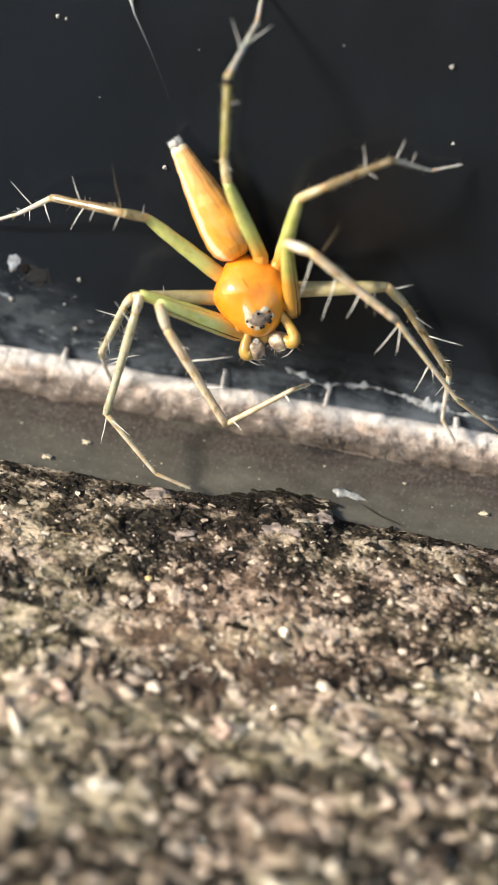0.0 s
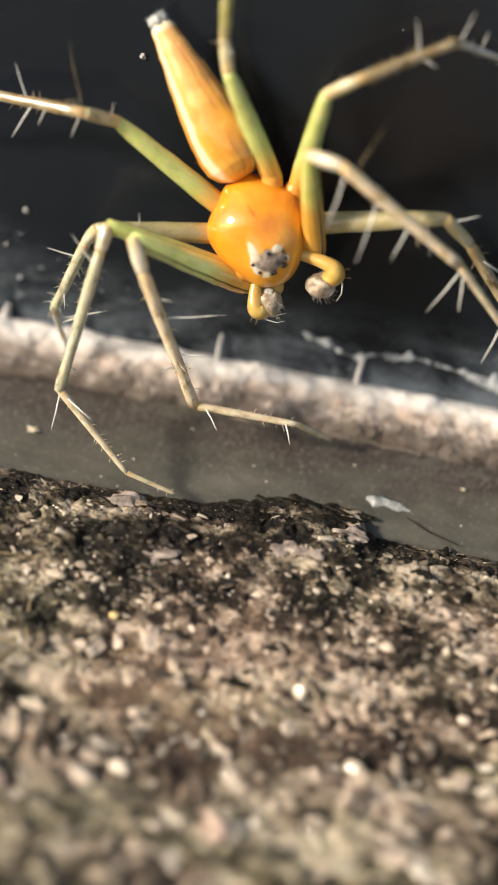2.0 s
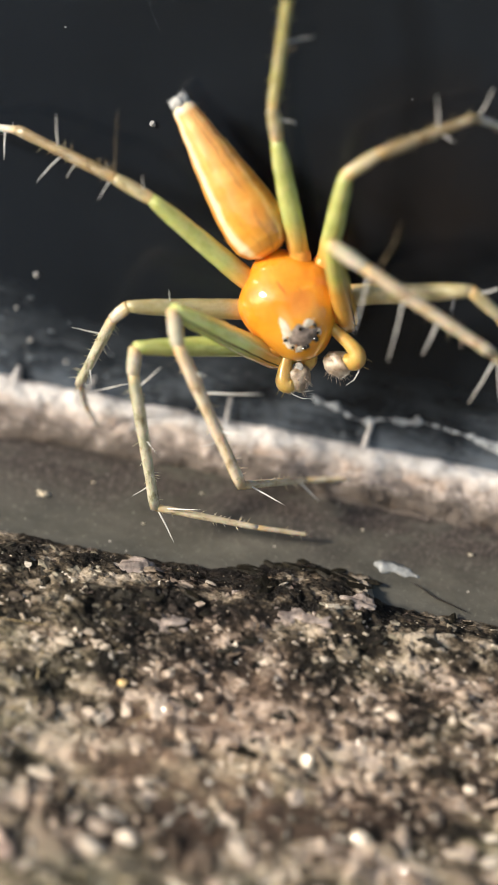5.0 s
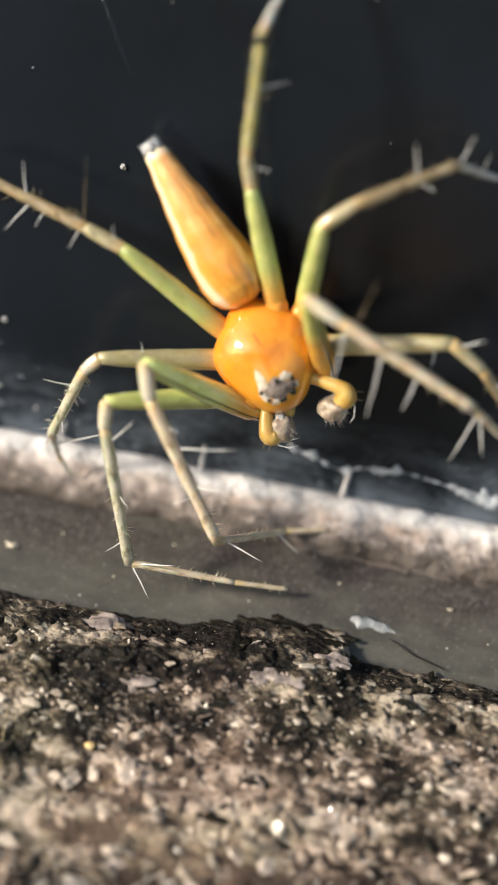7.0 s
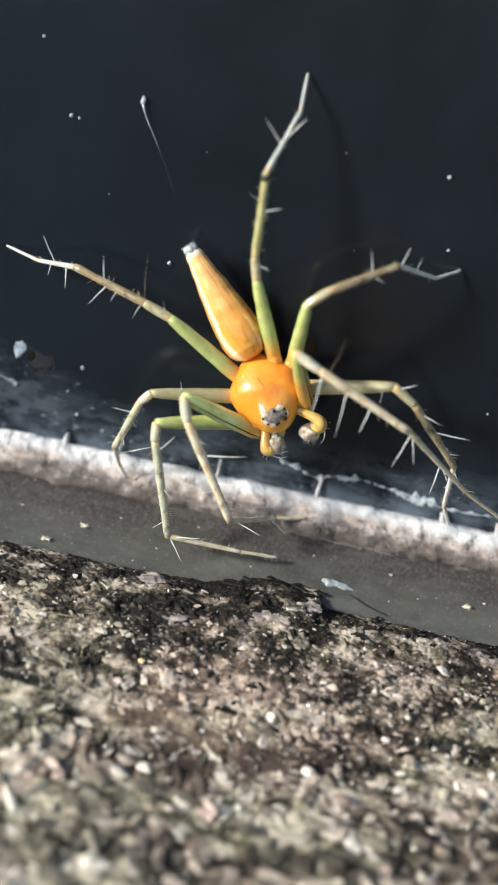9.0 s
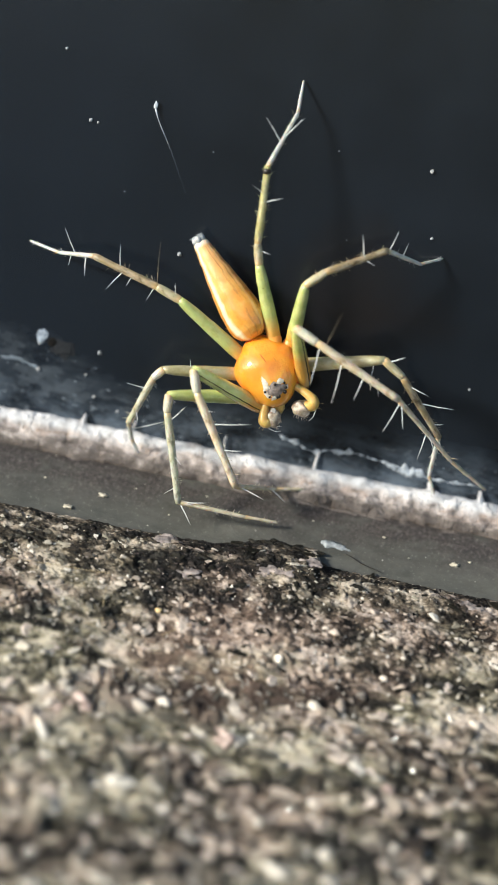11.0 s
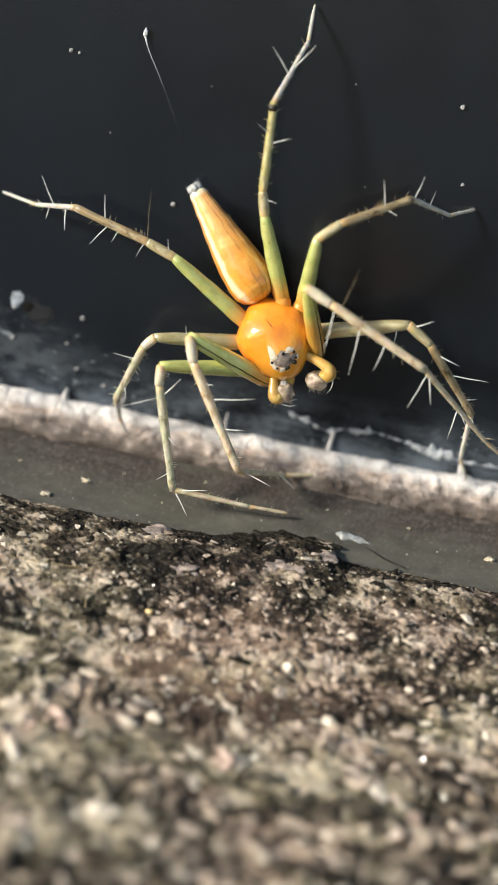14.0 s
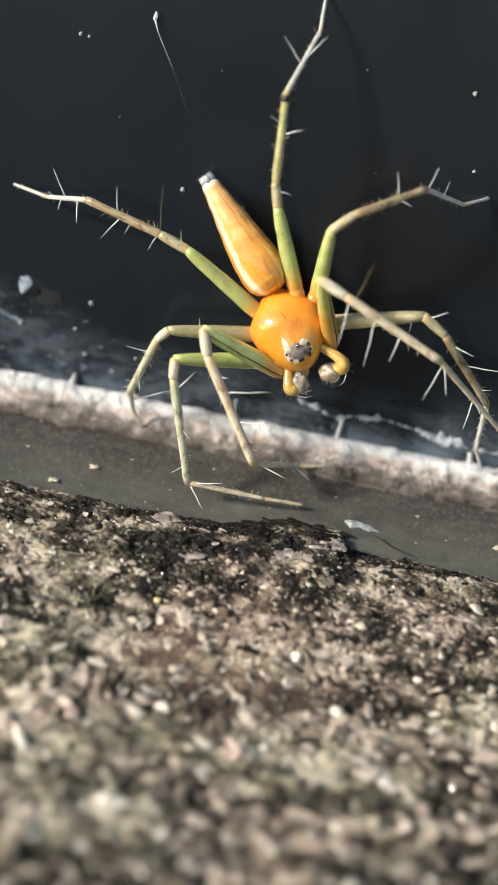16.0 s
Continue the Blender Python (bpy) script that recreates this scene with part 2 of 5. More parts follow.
def crust_flake():
    """Black, slightly shiny scabs of dry growth, some bleached."""
    k = Mat("black_crust")
    r, n = k.island(), k.noise(0.15, 5, 0.65)
    col = k.ramp(r, (0.0, (0.005, 0.0045, 0.004)), (0.62, (0.016, 0.013, 0.010)), (0.80, (0.06, 0.045, 0.04)), (0.93, (0.24, 0.19, 0.165)), (1.0, (0.50, 0.44, 0.40)))
    col = k.mix(k.mask(n, 0.55, 0.7), col, (0.05, 0.04, 0.034))
    return k.done(col, k.mask(r, -0.5, 1.6), n, 0.05, spec=0.3)


def plain(name, a, b, size=0.4, rough=0.5, depth=0.01, spec=0.5, coat=0.0, sss=0.0, trans=0.0):
    k = Mat(name)
    n = k.noise(size, 4, 0.6)
    return k.done(k.ramp(n, (0.3, a), (0.7, b)), rough, n, depth, spec=spec, coat=coat, sss=sss, trans=trans)


def carapace_shell():
    k = Mat("orange_shell")
    n, f = k.noise(0.9, 3, 0.55), k.noise(0.12, 4, 0.6)
    x, y, z = k.axes()
    col = k.ramp(n, (0.25, (0.84, 0.235, 0.012)), (0.52, (0.90, 0.32, 0.022)), (0.80, (0.93, 0.42, 0.05)))
    face = k.mask(k.math("ADD", z, k.math("ADD", k.math("MULTIPLY", x, 0.5), k.math("MULTIPLY", k.math("SUBTRACT", n, 0.5), 1.4 * MM))), 1.0 * MM, 2.1 * MM)
    col = k.mix(k.math("MULTIPLY", face, 0.5), col, (0.95, 0.50, 0.055))
    for at, lo, hi, amount in ((-0.03, 0.72, 1.15, 0.75), (0.30, 0.95, 1.25, 0.3), (-0.42, 0.9, 1.2, 0.3)):
        off = k.math("ABSOLUTE", k.math("SUBTRACT", k.math("ADD", x, k.math("MULTIPLY", f, 0.06 * MM)), k.math("ADD", at * MM + 0.03 * MM, k.math("MULTIPLY", k.math("SUBTRACT", z, 0.9 * MM), 0.25))), 0)
        line = k.math("MULTIPLY", k.math("MULTIPLY", k.mask(off, 0.034 * MM, 0.012 * MM), k.mask(z, hi * MM, (hi - 0.12) * MM)), k.mask(z, lo * MM, (lo + 0.12) * MM))
        col = k.mix(k.math("MULTIPLY", line, amount), col, (0.26, 0.06, 0.008))
    side = k.math("ADD", x, k.math("ADD", 0.20 * MM, k.math("MULTIPLY", k.math("SUBTRACT", f, 0.5), 0.16 * MM)))
    wedge = k.mask(k.math("ABSOLUTE", side, 0), 0.16 * MM, 0.03 * MM)
    wedge = k.math("MULTIPLY", wedge, k.math("MULTIPLY", k.mask(z, 1.25 * MM, 1.75 * MM), k.mask(z, 2.1 * MM, 1.9 * MM)))
    col = k.mix(k.math("MULTIPLY", wedge, 0.5), col, (0.95, 0.74, 0.32))
    return k.done(col, 0.36, k.math("ADD", k.math("MULTIPLY", n, 3.0), k.math("MULTIPLY", f, 1.3)), 0.013, spec=0.15, coat=1.0, sss=0.35, sss_mm=0.5, gloss=0.06, coat_ior=1.75)


def abdomen_skin():
    k = Mat("orange_abdomen_skin")
    n, f = k.noise(0.6, 4, 0.6), k.noise(0.1, 4, 0.6)
    x, y, z = k.axes()
    ang = k.math("ARCTAN2", x, y)
    ang = k.math("ADD", ang, k.math("MULTIPLY", k.math("SUBTRACT", k.noise(0.8, 3), 0.5), 0.5))
    col = k.ramp(n, (0.25, (0.70, 0.265, 0.03)), (0.55, (0.85, 0.385, 0.05)), (0.8, (0.92, 0.54, 0.14)))
    tail = k.mask(z, 1.4 * MM, 4.4 * MM)
    col = k.mix(k.math("MULTIPLY", tail, 0.6), col, (0.87, 0.60, 0.31))
    for at, wide, amount in ((-0.45, 0.09, 0.40), (-0.80, 0.07, 0.4), (-1.15, 0.16, 0.55), (1.22, 0.12, 0.45), (0.10, 0.06, 0.18), (0.92, 0.06, 0.35)):
        line = k.mask(k.math("ABSOLUTE", k.math("SUBTRACT", ang, at), 0), wide, wide * 0.4)
        line = k.math("MULTIPLY", k.math("MULTIPLY", line, k.mask(k.noise(0.35, 4, 0.7, k.stretch(1, 1, 0.5)), 0.42, 0.56)), amount)
        col = k.mix(line, col, (0.27, 0.085, 0.02))
    # pale skin streak, with the long left highlight painted into it
    pale = k.mask(k.math("ABSOLUTE", k.math("SUBTRACT", ang, 0.70), 0), 0.26, 0.08)
    pale = k.math("MULTIPLY", pale, k.mask(k.noise(0.45, 4, 0.65, k.stretch(1, 1, 0.4)), 0.32, 0.46))
    col = k.mix(k.math("MULTIPLY", pale, 0.85), col, (0.95, 0.86, 0.66))
    pale = k.mask(k.math("ABSOLUTE", k.math("SUBTRACT", ang, -0.95), 0), 0.12, 0.04)
    col = k.mix(k.math("MULTIPLY", pale, 0.18), col, (0.93, 0.78, 0.50))
    col = k.mix(k.math("MULTIPLY", k.mask(z, 3.72 * MM, 3.82 * MM), 0.8), col, (0.90, 0.80, 0.58))
    return k.done(col, 0.36, k.math("ADD", k.math("MULTIPLY", n, 3.0), k.math("MULTIPLY", f, 0.9)), 0.014, spec=0.3, coat=1.0, sss=0.3, sss_mm=0.4, gloss=0.07, coat_ior=1.75)


def leg_skin(name, a, b, streak, dark=(0.12, 0.09, 0.03), amount=0.6, line=None, root=0.0, trans=0.0, pale=0.25):
    k = Mat(name)
    x, y, z = k.axes()
    n = k.noise(0.30, 4, 0.6, k.stretch(1, 1, 0.75))
    col = k.ramp(n, (0.3, a), (0.7, b))
    spots = k.mask(k.noise(0.24, 4, 0.7, k.stretch(1, 1, 0.45)), 0.52, 0.60)
    col = k.mix(k.math("MULTIPLY", spots, 0.12 if root else amount), col, dark)
    dots = k.mask(k.cells(0.30)["Distance"], 0.16, 0.08)
    col = k.mix(k.math("MULTIPLY", k.math("MULTIPLY", dots, k.mask(k.noise(0.5, 2), 0.50, 0.54)), 0.8), col, (0.05, 0.04, 0.015))
    col = k.mix(k.math("MULTIPLY", k.mask(k.noise(0.6, 3), 0.5, 0.7), 0.5), col, streak)
    if root:
        col = k.mix(k.math("MULTIPLY", k.mask(z, root * MM, (root - 0.67) * MM), 0.85), col, (0.74, 0.36, 0.06))
    else:
        # pale mottling that also paints in whitish highlight streaks
        col = k.mix(k.math("MULTIPLY", k.mask(k.noise(0.22, 4, 0.7, k.stretch(1.3, 1.3, 0.5)), 0.48, 0.60), pale), col, (0.84, 0.79, 0.66))
        col = k.mix(k.math("MULTIPLY", k.mask(z, 0.26 * MM, 0.04 * MM), 0.7), col, (0.72, 0.50, 0.22))
    if line is not None:
        ang = k.math("ARCTAN2", x, y)
        t = k.mask(k.math("ABSOLUTE", k.math("SUBTRACT", ang, k.math("ADD", line - 0.2, k.math("MULTIPLY", k.noise(0.5, 2), 0.4))), 0), 0.12, 0.06)
        t = k.math("MULTIPLY", t, k.mask(k.noise(0.5, 2), 0.34, 0.40))
        col = k.mix(k.math("MULTIPLY", t, 0.9), col, (0.03, 0.028, 0.01))
    return k.done(col, 0.24, k.math("ADD", k.math("MULTIPLY", n, 2.0), k.math("MULTIPLY", k.noise(0.09, 4, 0.65), 0.8)), 0.018, spec=0.4, coat=1.0, sss=0.3, sss_mm=0.12, trans=trans * 0.35, gloss=0.07)


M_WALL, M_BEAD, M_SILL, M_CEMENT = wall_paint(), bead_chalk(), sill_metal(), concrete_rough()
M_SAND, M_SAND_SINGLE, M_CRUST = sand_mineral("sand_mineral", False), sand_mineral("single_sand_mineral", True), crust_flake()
M_QUARTZ = plain("clear_quartz", (0.23, 0.20, 0.155), (0.79, 0.73, 0.64), 0.5, 0.06, 0.0, spec=0.9, coat=1.0)
M_FLECK = plain("tan_fleck", (0.32, 0.25, 0.17), (0.74, 0.66, 0.57), 0.5, 0.2, 0.02, coat=0.6)
M_MOSS = plain("dry_moss", (0.006, 0.006, 0.004), (0.022, 0.019, 0.013), 0.12, 0.5, 0.05, spec=0.2)
M_LUMP = plain("pale_sandstone", (0.22, 0.17, 0.135), (0.72, 0.62, 0.53), 0.30, 0.5, 0.06)
M_PINK = plain("pink_pebble", (0.20, 0.13, 0.10), (0.66, 0.51, 0.44), 0.35, 0.5, 0.08)
M_GLINT = plain("white_quartz", (0.50, 0.43, 0.33), (0.84, 0.78, 0.68), 0.3, 0.14, 0.01, coat=1.0)
M_GROUND = plain("far_cement", (0.14, 0.13, 0.115), (0.26, 0.245, 0.22), 60.0, 0.85, 1.0)
M_SHELL, M_ABDOMEN = carapace_shell(), abdomen_skin()
M_FEMUR = leg_skin("green_femur", (0.40, 0.46, 0.13), (0.58, 0.64, 0.25), (0.60, 0.60, 0.30), root=0.72, trans=0.12)
# paler foreleg femur, its colour brightened further because the sun only grazes it
M_LINED = leg_skin("green_femur_lined", (0.58, 0.68, 0.20), (0.76, 0.85, 0.40), (0.74, 0.76, 0.36), line=2.0, root=0.85, trans=0.05)
M_ORANGE_ROOT = leg_skin("green_femur_orange_root", (0.47, 0.52, 0.11), (0.66, 0.69, 0.25), (0.58, 0.54, 0.21), line=1.9, root=1.75, trans=0.1)
M_DULL = leg_skin("dull_femur", (0.32, 0.29, 0.135), (0.48, 0.43, 0.25), (0.60, 0.55, 0.43), root=0.72, trans=0.2)
M_TIBIA = leg_skin("tan_tibia", (0.29, 0.215, 0.105), (0.46, 0.36, 0.20), (0.52, 0.45, 0.31), (0.11, 0.07, 0.03), 0.85, trans=0.45)
M_CREAM = leg_skin("cream_tibia", (0.66, 0.51, 0.31), (0.86, 0.73, 0.51), (0.93, 0.88, 0.76), (0.26, 0.15, 0.07), 0.6, trans=0.2, pale=0.6)
M_MINT = leg_skin("pale_green_tibia", (0.46, 0.46, 0.30), (0.66, 0.67, 0.50), (0.76, 0.76, 0.68), (0.18, 0.15, 0.08), 0.6, trans=0.5, pale=0.6)
M_OLIVE = leg_skin("olive_tibia", (0.37, 0.35, 0.11), (0.52, 0.48, 0.22), (0.60, 0.56, 0.38), (0.10, 0.07, 0.02), 0.6, trans=0.25)
M_PALE = leg_skin("pale_tarsus", (0.54, 0.54, 0.49), (0.74, 0.76, 0.73), (0.80, 0.82, 0.80), (0.22, 0.15, 0.08), 0.5, trans=0.5, pale=0.6)
M_WARM = leg_skin("cream_tarsus", (0.60, 0.50, 0.33), (0.80, 0.71, 0.52), (0.86, 0.80, 0.66), (0.24, 0.15, 0.07), 0.5, trans=0.3, pale=0.5)
M_KNEE = leg_skin("pale_knee", (0.54, 0.50, 0.36), (0.74, 0.71, 0.57), (0.88, 0.87, 0.82), (0.16, 0.10, 0.04), 0.7, trans=0.4, pale=0.6)
M_KNEE_TAN = leg_skin("tan_knee", (0.38, 0.33, 0.17), (0.55, 0.49, 0.30), (0.64, 0.60, 0.46), (0.14, 0.09, 0.035), 0.6)
M_COXA = plain("orange_coxa", (0.74, 0.26, 0.03), (0.84, 0.40, 0.08), 0.4, 0.36, sss=0.2)
M_SPINE = plain("pale_spine", (0.56, 0.58, 0.57), (0.82, 0.84, 0.82), 0.3, 0.3, 0.003)
M_BROWN_SPINE = plain("brown_spine", (0.28, 0.21, 0.12), (0.44, 0.36, 0.23), 0.3, 0.35, 0.003)
M_DARK = plain("dark_ring", (0.015, 0.011, 0.008), (0.03, 0.022, 0.015), 0.1, 0.4)
M_EYE = plain("black_eye", (0.004, 0.004, 0.004), (0.008, 0.007, 0.006), 0.1, 0.06, 0.001, coat=0.6)
M_HAIR = plain("white_scale_hair", (0.80, 0.66, 0.46), (0.90, 0.87, 0.79), 0.16, 0.6, 0.03)
M_PATCH = plain("grey_eye_patch", (0.15, 0.12, 0.105), (0.42, 0.35, 0.31), 0.12, 0.4, 0.04)
M_BULB = plain("grey_bulb", (0.20, 0.145, 0.10), (0.62, 0.54, 0.44), 0.20, 0.4, 0.03, coat=0.15, sss=0.3)
M_GLASSY = plain("greyish_bulb", (0.30, 0.29, 0.27), (0.74, 0.74, 0.71), 0.14, 0.12, 0.02, coat=1.0, trans=0.3)
M_PALP = plain("yellow_palp", (0.66, 0.37, 0.06), (0.82, 0.60, 0.20), 0.28, 0.32, 0.02, coat=0.6, sss=0.3, trans=0.2)
M_SPIN = plain("grey_spinneret", (0.20, 0.22, 0.23), (0.62, 0.65, 0.66), 0.2, 0.45, 0.03)
M_DUST = plain("pale_dust", (0.22, 0.23, 0.24), (0.58, 0.59, 0.59), 0.08, 0.7, 0.03)
M_CHIP = plain("bluish_plaster", (0.15, 0.165, 0.17), (0.44, 0.47, 0.48), 0.2, 0.6, 0.05)
M_CRUMB = plain("cream_crumb", (0.36, 0.32, 0.24), (0.66, 0.61, 0.49), 0.1, 0.6, 0.03)
M_PIT = plain("bare_pit", (0.006, 0.006, 0.006), (0.012, 0.011, 0.010), 0.1, 0.8, 0.01, spec=0.1)
M_SILK = plain("silk", (0.36, 0.40, 0.44), (0.60, 0.64, 0.68), 0.2, 0.3, 0.002)
M_FLAKE = plain("bluish_white_flake", (0.07, 0.085, 0.10), (0.60, 0.66, 0.72), 0.22, 0.6, 0.05)
M_SMUDGE = plain("bluish_white_smudge", (0.03, 0.042, 0.06), (0.50, 0.58, 0.68), 0.22, 0.6, 0.03)
M_GRIME = plain("grey_brown_grime", (0.010, 0.012, 0.015), (0.022, 0.025, 0.029), 0.25, 0.7, 0.01, spec=0.2)
M_SMEAR = plain("bluish_smear", (0.03, 0.038, 0.048), (0.22, 0.27, 0.32), 0.30, 0.45, 0.02)
M_RUST = plain("rust", (0.16, 0.06, 0.025), (0.42, 0.22, 0.10), 0.1, 0.8, 0.03)
M_STRAW = plain("straw_fibre", (0.38, 0.29, 0.14), (0.52, 0.42, 0.24), 0.3, 0.5)


# ---- shape helpers (millimetres in, metres out) ----
def mesh_of(name, verts, faces, material, smooth=True):
    me = bpy.data.meshes.new(name)
    me.from_pydata([tuple(c * MM for c in v) for v in verts], [], faces)
    me.materials.append(material)
    if smooth:
        me.polygons.foreach_set("use_smooth", [True] * len(me.polygons))
    me.update()
    return me


def put(name, me, parent=None, label="", at=None, category="", kind="", group=""):
    ob = new(name, me)
    if parent:
        ob.parent = parent
    if at is not None:
        ob.matrix_basis = at
    return tagged(ob, label, category, group, kind)


def loft(rings, close=True):
    """Verts and faces of a skin over rings of equal count, with fans at both ends."""
    n = len(rings[0])
    verts = [v for r in rings for v in r]
    faces = []
    for i in range(len(rings) - 1):
        for j in range(n):
            a, b = i * n + j, i * n + (j + 1) % n
            faces.append((a, b, b + n, a + n))
    if close:
        for r, flip in ((0, True), (len(rings) - 1, False)):
            c = np.mean(np.array(rings[r]), axis=0)
            verts.append(tuple(c))
            k = len(verts) - 1
            for j in range(n):
                a, b = r * n + j, r * n + (j + 1) % n
                faces.append((k, b, a) if flip else (k, a, b))
    return verts, faces


def tube(points, radii, sides=10, wobble=0.0, seed=0.0, squash=1.0):
    """A skin round a line of points."""
    pts = [Vector(p) for p in points]
    rings = []
    side = None
    for i, p in enumerate(pts):
        d = (pts[min(i + 1, len(pts) - 1)] - pts[max(i - 1, 0)]).normalized()
        if side is None:
            side = d.orthogonal().normalized()
        side = (side - d * side.dot(d)).normalized()
        up = d.cross(side)
        ring = []
        for j in range(sides):
            a = 2 * math.pi * j / sides
            r = radii[i]
            if wobble:
                r *= 1 + wobble * noise.noise(p * 3 + Vector((math.cos(a) * 1.3 + seed, math.sin(a) * 1.3, seed)))
            ring.append(tuple(p + side * math.cos(a) * r + up * math.sin(a) * r * squash))
        rings.append(ring)
    return loft(rings)


def joined(*skins):
    verts, faces = [], []
    for v, f in skins:
        k = len(verts)
        verts += list(v)
        faces += [tuple(i + k for i in q) for q in f]
    return verts, faces


def ball(center, r, seed=0.0, rough=0.0, squash=(1, 1, 1), level=2):
    bm = bmesh.new()
    bmesh.ops.create_icosphere(bm, subdivisions=level, radius=1)
    c = Vector(center)
    verts = []
    for v in bm.verts:
        k = 1 + rough * noise.noise(v.co * 1.7 + Vector((seed, seed * 2, 0)))
        verts.append(tuple(c + Vector((v.co.x * squash[0], v.co.y * squash[1], v.co.z * squash[2])) * r * k))
    faces = [tuple(v.index for v in f.verts) for f in bm.faces]
    bm.free()
    return verts, faces


# ---- setting: wall, bead, sill, cement ----
STEPS = np.concatenate([np.linspace(-150, -17, 20)[:-1], np.arange(-17, 17.01, 0.1), np.linspace(17, 150, 20)[1:]])


def sheet(name, profile, material, bumps, thick=0.0, xs=STEPS):
    """A long strip along x over a profile of (y, z), pushed along its normal by bumps(x, s)."""
    prof = [Vector((0, y, z)) for y, z in profile]
    verts, faces = [], []
    n = len(prof)
    s = [0.0]
    for a, b in zip(prof, prof[1:]):
        s.append(s[-1] + (b - a).length)
    for x in xs:
        for i, p in enumerate(prof):
            d = (prof[min(i + 1, n - 1)] - prof[max(i - 1, 0)]).normalized()
            out = Vector((0, d.z, -d.y))
            q = p + out * bumps(x, s[i])
            verts.append((x, q.y, q.z))
    for i in range(len(xs) - 1):
        for j in range(n - 1):
            a = i * n + j
            faces.append((a, a + 1, a + n + 1, a + n))
    return mesh_of(name, verts, faces, material)


def fill_line(points, step):
    out = []
    for (y0, z0), (y1, z1) in zip(points, points[1:]):
        k = max(1, int(math.hypot(y1 - y0, z1 - z0) / step))
        out += [(y0 + (y1 - y0) * i / k, z0 + (z1 - z0) * i / k) for i in range(k)]
    return out + [points[-1]]


def box_mesh(name, lo, hi, material):
    bm = bmesh.new()
    bmesh.ops.create_cube(bm, size=1)
    for v in bm.verts:
        v.co = [(lo[i] + hi[i]) / 2 * MM + v.co[i] * (hi[i] - lo[i]) * MM for i in range(3)]
    me = bpy.data.meshes.new(name)
    bm.to_mesh(me)
    bm.free()
    me.materials.append(material)
    return me


put("wall_north", box_mesh("wall_north", (-600, 0, -40), (600, 40, 700), M_WALL), kind="structure", label="dark blue-black glossy painted wall, dusty near its foot", category="wall")


def bead_bumps(x, s):
    v = Vector((x, s, 0))
    fade = min(1.0, s / 0.25)
    west = 0.13 * min(1.0, max(0.0, -x / 5.0))
    return fade * (west * max(0.0, 1 - s / 1.2) + 0.17 * noise.fractal(v * 0.8, 1.0, 2.0, 3) + 0.055 * noise.noise(v * 2.6 + Vector((5, 0, 0)))) + 0.025 * noise.noise(v * 6.0)


bead_line = fill_line([(0.05, 0.43), (-0.24, 0.45), (-0.43, 0.33), (-0.57, 0.11), (-0.72, -0.07), (-0.92, -0.24), (-1.02, -0.40), (-1.04, -0.58), (-0.9, -0.9)], 0.075)
put("sealant_bead", sheet("sealant_bead", bead_line, M_BEAD, bead_bumps), kind="structure", label="chalky white sealant bead with brown stains, darker towards its bottom, along the wall foot", category="sealant")


def sill_bumps(x, s):
    v = Vector((x, s, 5))
    return 0.035 * noise.noise(v * 0.7) + 0.008 * noise.noise(v * 4.0)


sill_line = fill_line([(-0.70, -0.62), (-1.05, -0.62), (-1.4, -0.92), (-2.0, -1.45), (-2.6, -2.02), (-3.2, -2.62), (-4.4, -3.9)], 0.2)
put("door_sill", sheet("door_sill", sill_line, M_SILL, sill_bumps, xs=np.concatenate([STEPS[:19], np.arange(-17, 17.01, 0.25), STEPS[-19:]])), kind="structure", label="smooth dusty grey sill sloping away below the white bead", category="sill")

# the cement's rounded shoulder: distance out from its edge and height, from the sill down and outwards
SHOULDER = [(0, 0.05), (0.6, 0.06), (1.2, 0.0), (1.6, -0.30), (2.1, -0.98), (3.0, -1.92), (4.0, -2.84), (5.0, -3.58), (6.6, -4.52), (8.0, -5.28), (10, -6.3), (15, -8.8), (25, -13.2), (45, -19.5), (100, -26.5), (290, -29.5)]
_far = np.linspace(0, 1, 4001) ** 2 * 290
_drop = np.interp(_far, [p[0] for p in SHOULDER], [p[1] for p in SHOULDER])
_drop = np.convolve(np.pad(_drop, 30, "edge"), np.ones(61) / 61, "valid")
_run = np.concatenate([[0], np.cumsum(np.hypot(np.diff(_far), np.diff(_drop)))])
EDGE = Vector((0, -3.0, -2.36))


def cement_frame(s):
    """Point, outward way and upward way of the cement's mean surface at a run s from its edge."""
    s = max(0.0, s)
    a, b = np.interp([s, s + 0.15], _run, _far), np.interp([s, s + 0.15], _run, _drop)
    way = Vector((0, -(a[1] - a[0]), b[1] - b[0])).normalized()
    return EDGE + Vector((0, -a[0], b[0])), way, Vector((0, way.z, -way.y))


def cement_point(x, s, lift=0.0):
    p, way, rise = cement_frame(s)
    q = p - way * cement_edge(x) * max(0.0, 1 - s / 4.0) + rise * (cement_height(x, s) + lift + 0.42 * ledge(x) * max(0.0, 1 - s / 1.8))
    return Vector((x, q.y, q.z))


def ledge(x):
    """A lip of crust that overhangs the sill, with a broken end."""
    return max(0.0, min(1.0, (x + 0.4) / 1.8, (3.72 + 0.25 * noise.noise(Vector((x * 3, 0, 0))) - x) / 0.45))


def cement_edge(x):
    """How far the cement's ragged upper edge reaches beyond its mean line."""
    v = 0.16 * noise.noise(Vector((x * 0.42, 1.3, 0))) + 0.10 * noise.noise(Vector((x * 1.4, 4.0, 0))) + 0.06 * noise.noise(Vector((x * 4.0, 9.0, 0)))
    return v + 0.6 * ledge(x) + 0.12 * math.exp(-((x - 5.0) / 1.2) ** 2) - 0.22 * math.exp(-((x - 8.0) / 1.6) ** 2)


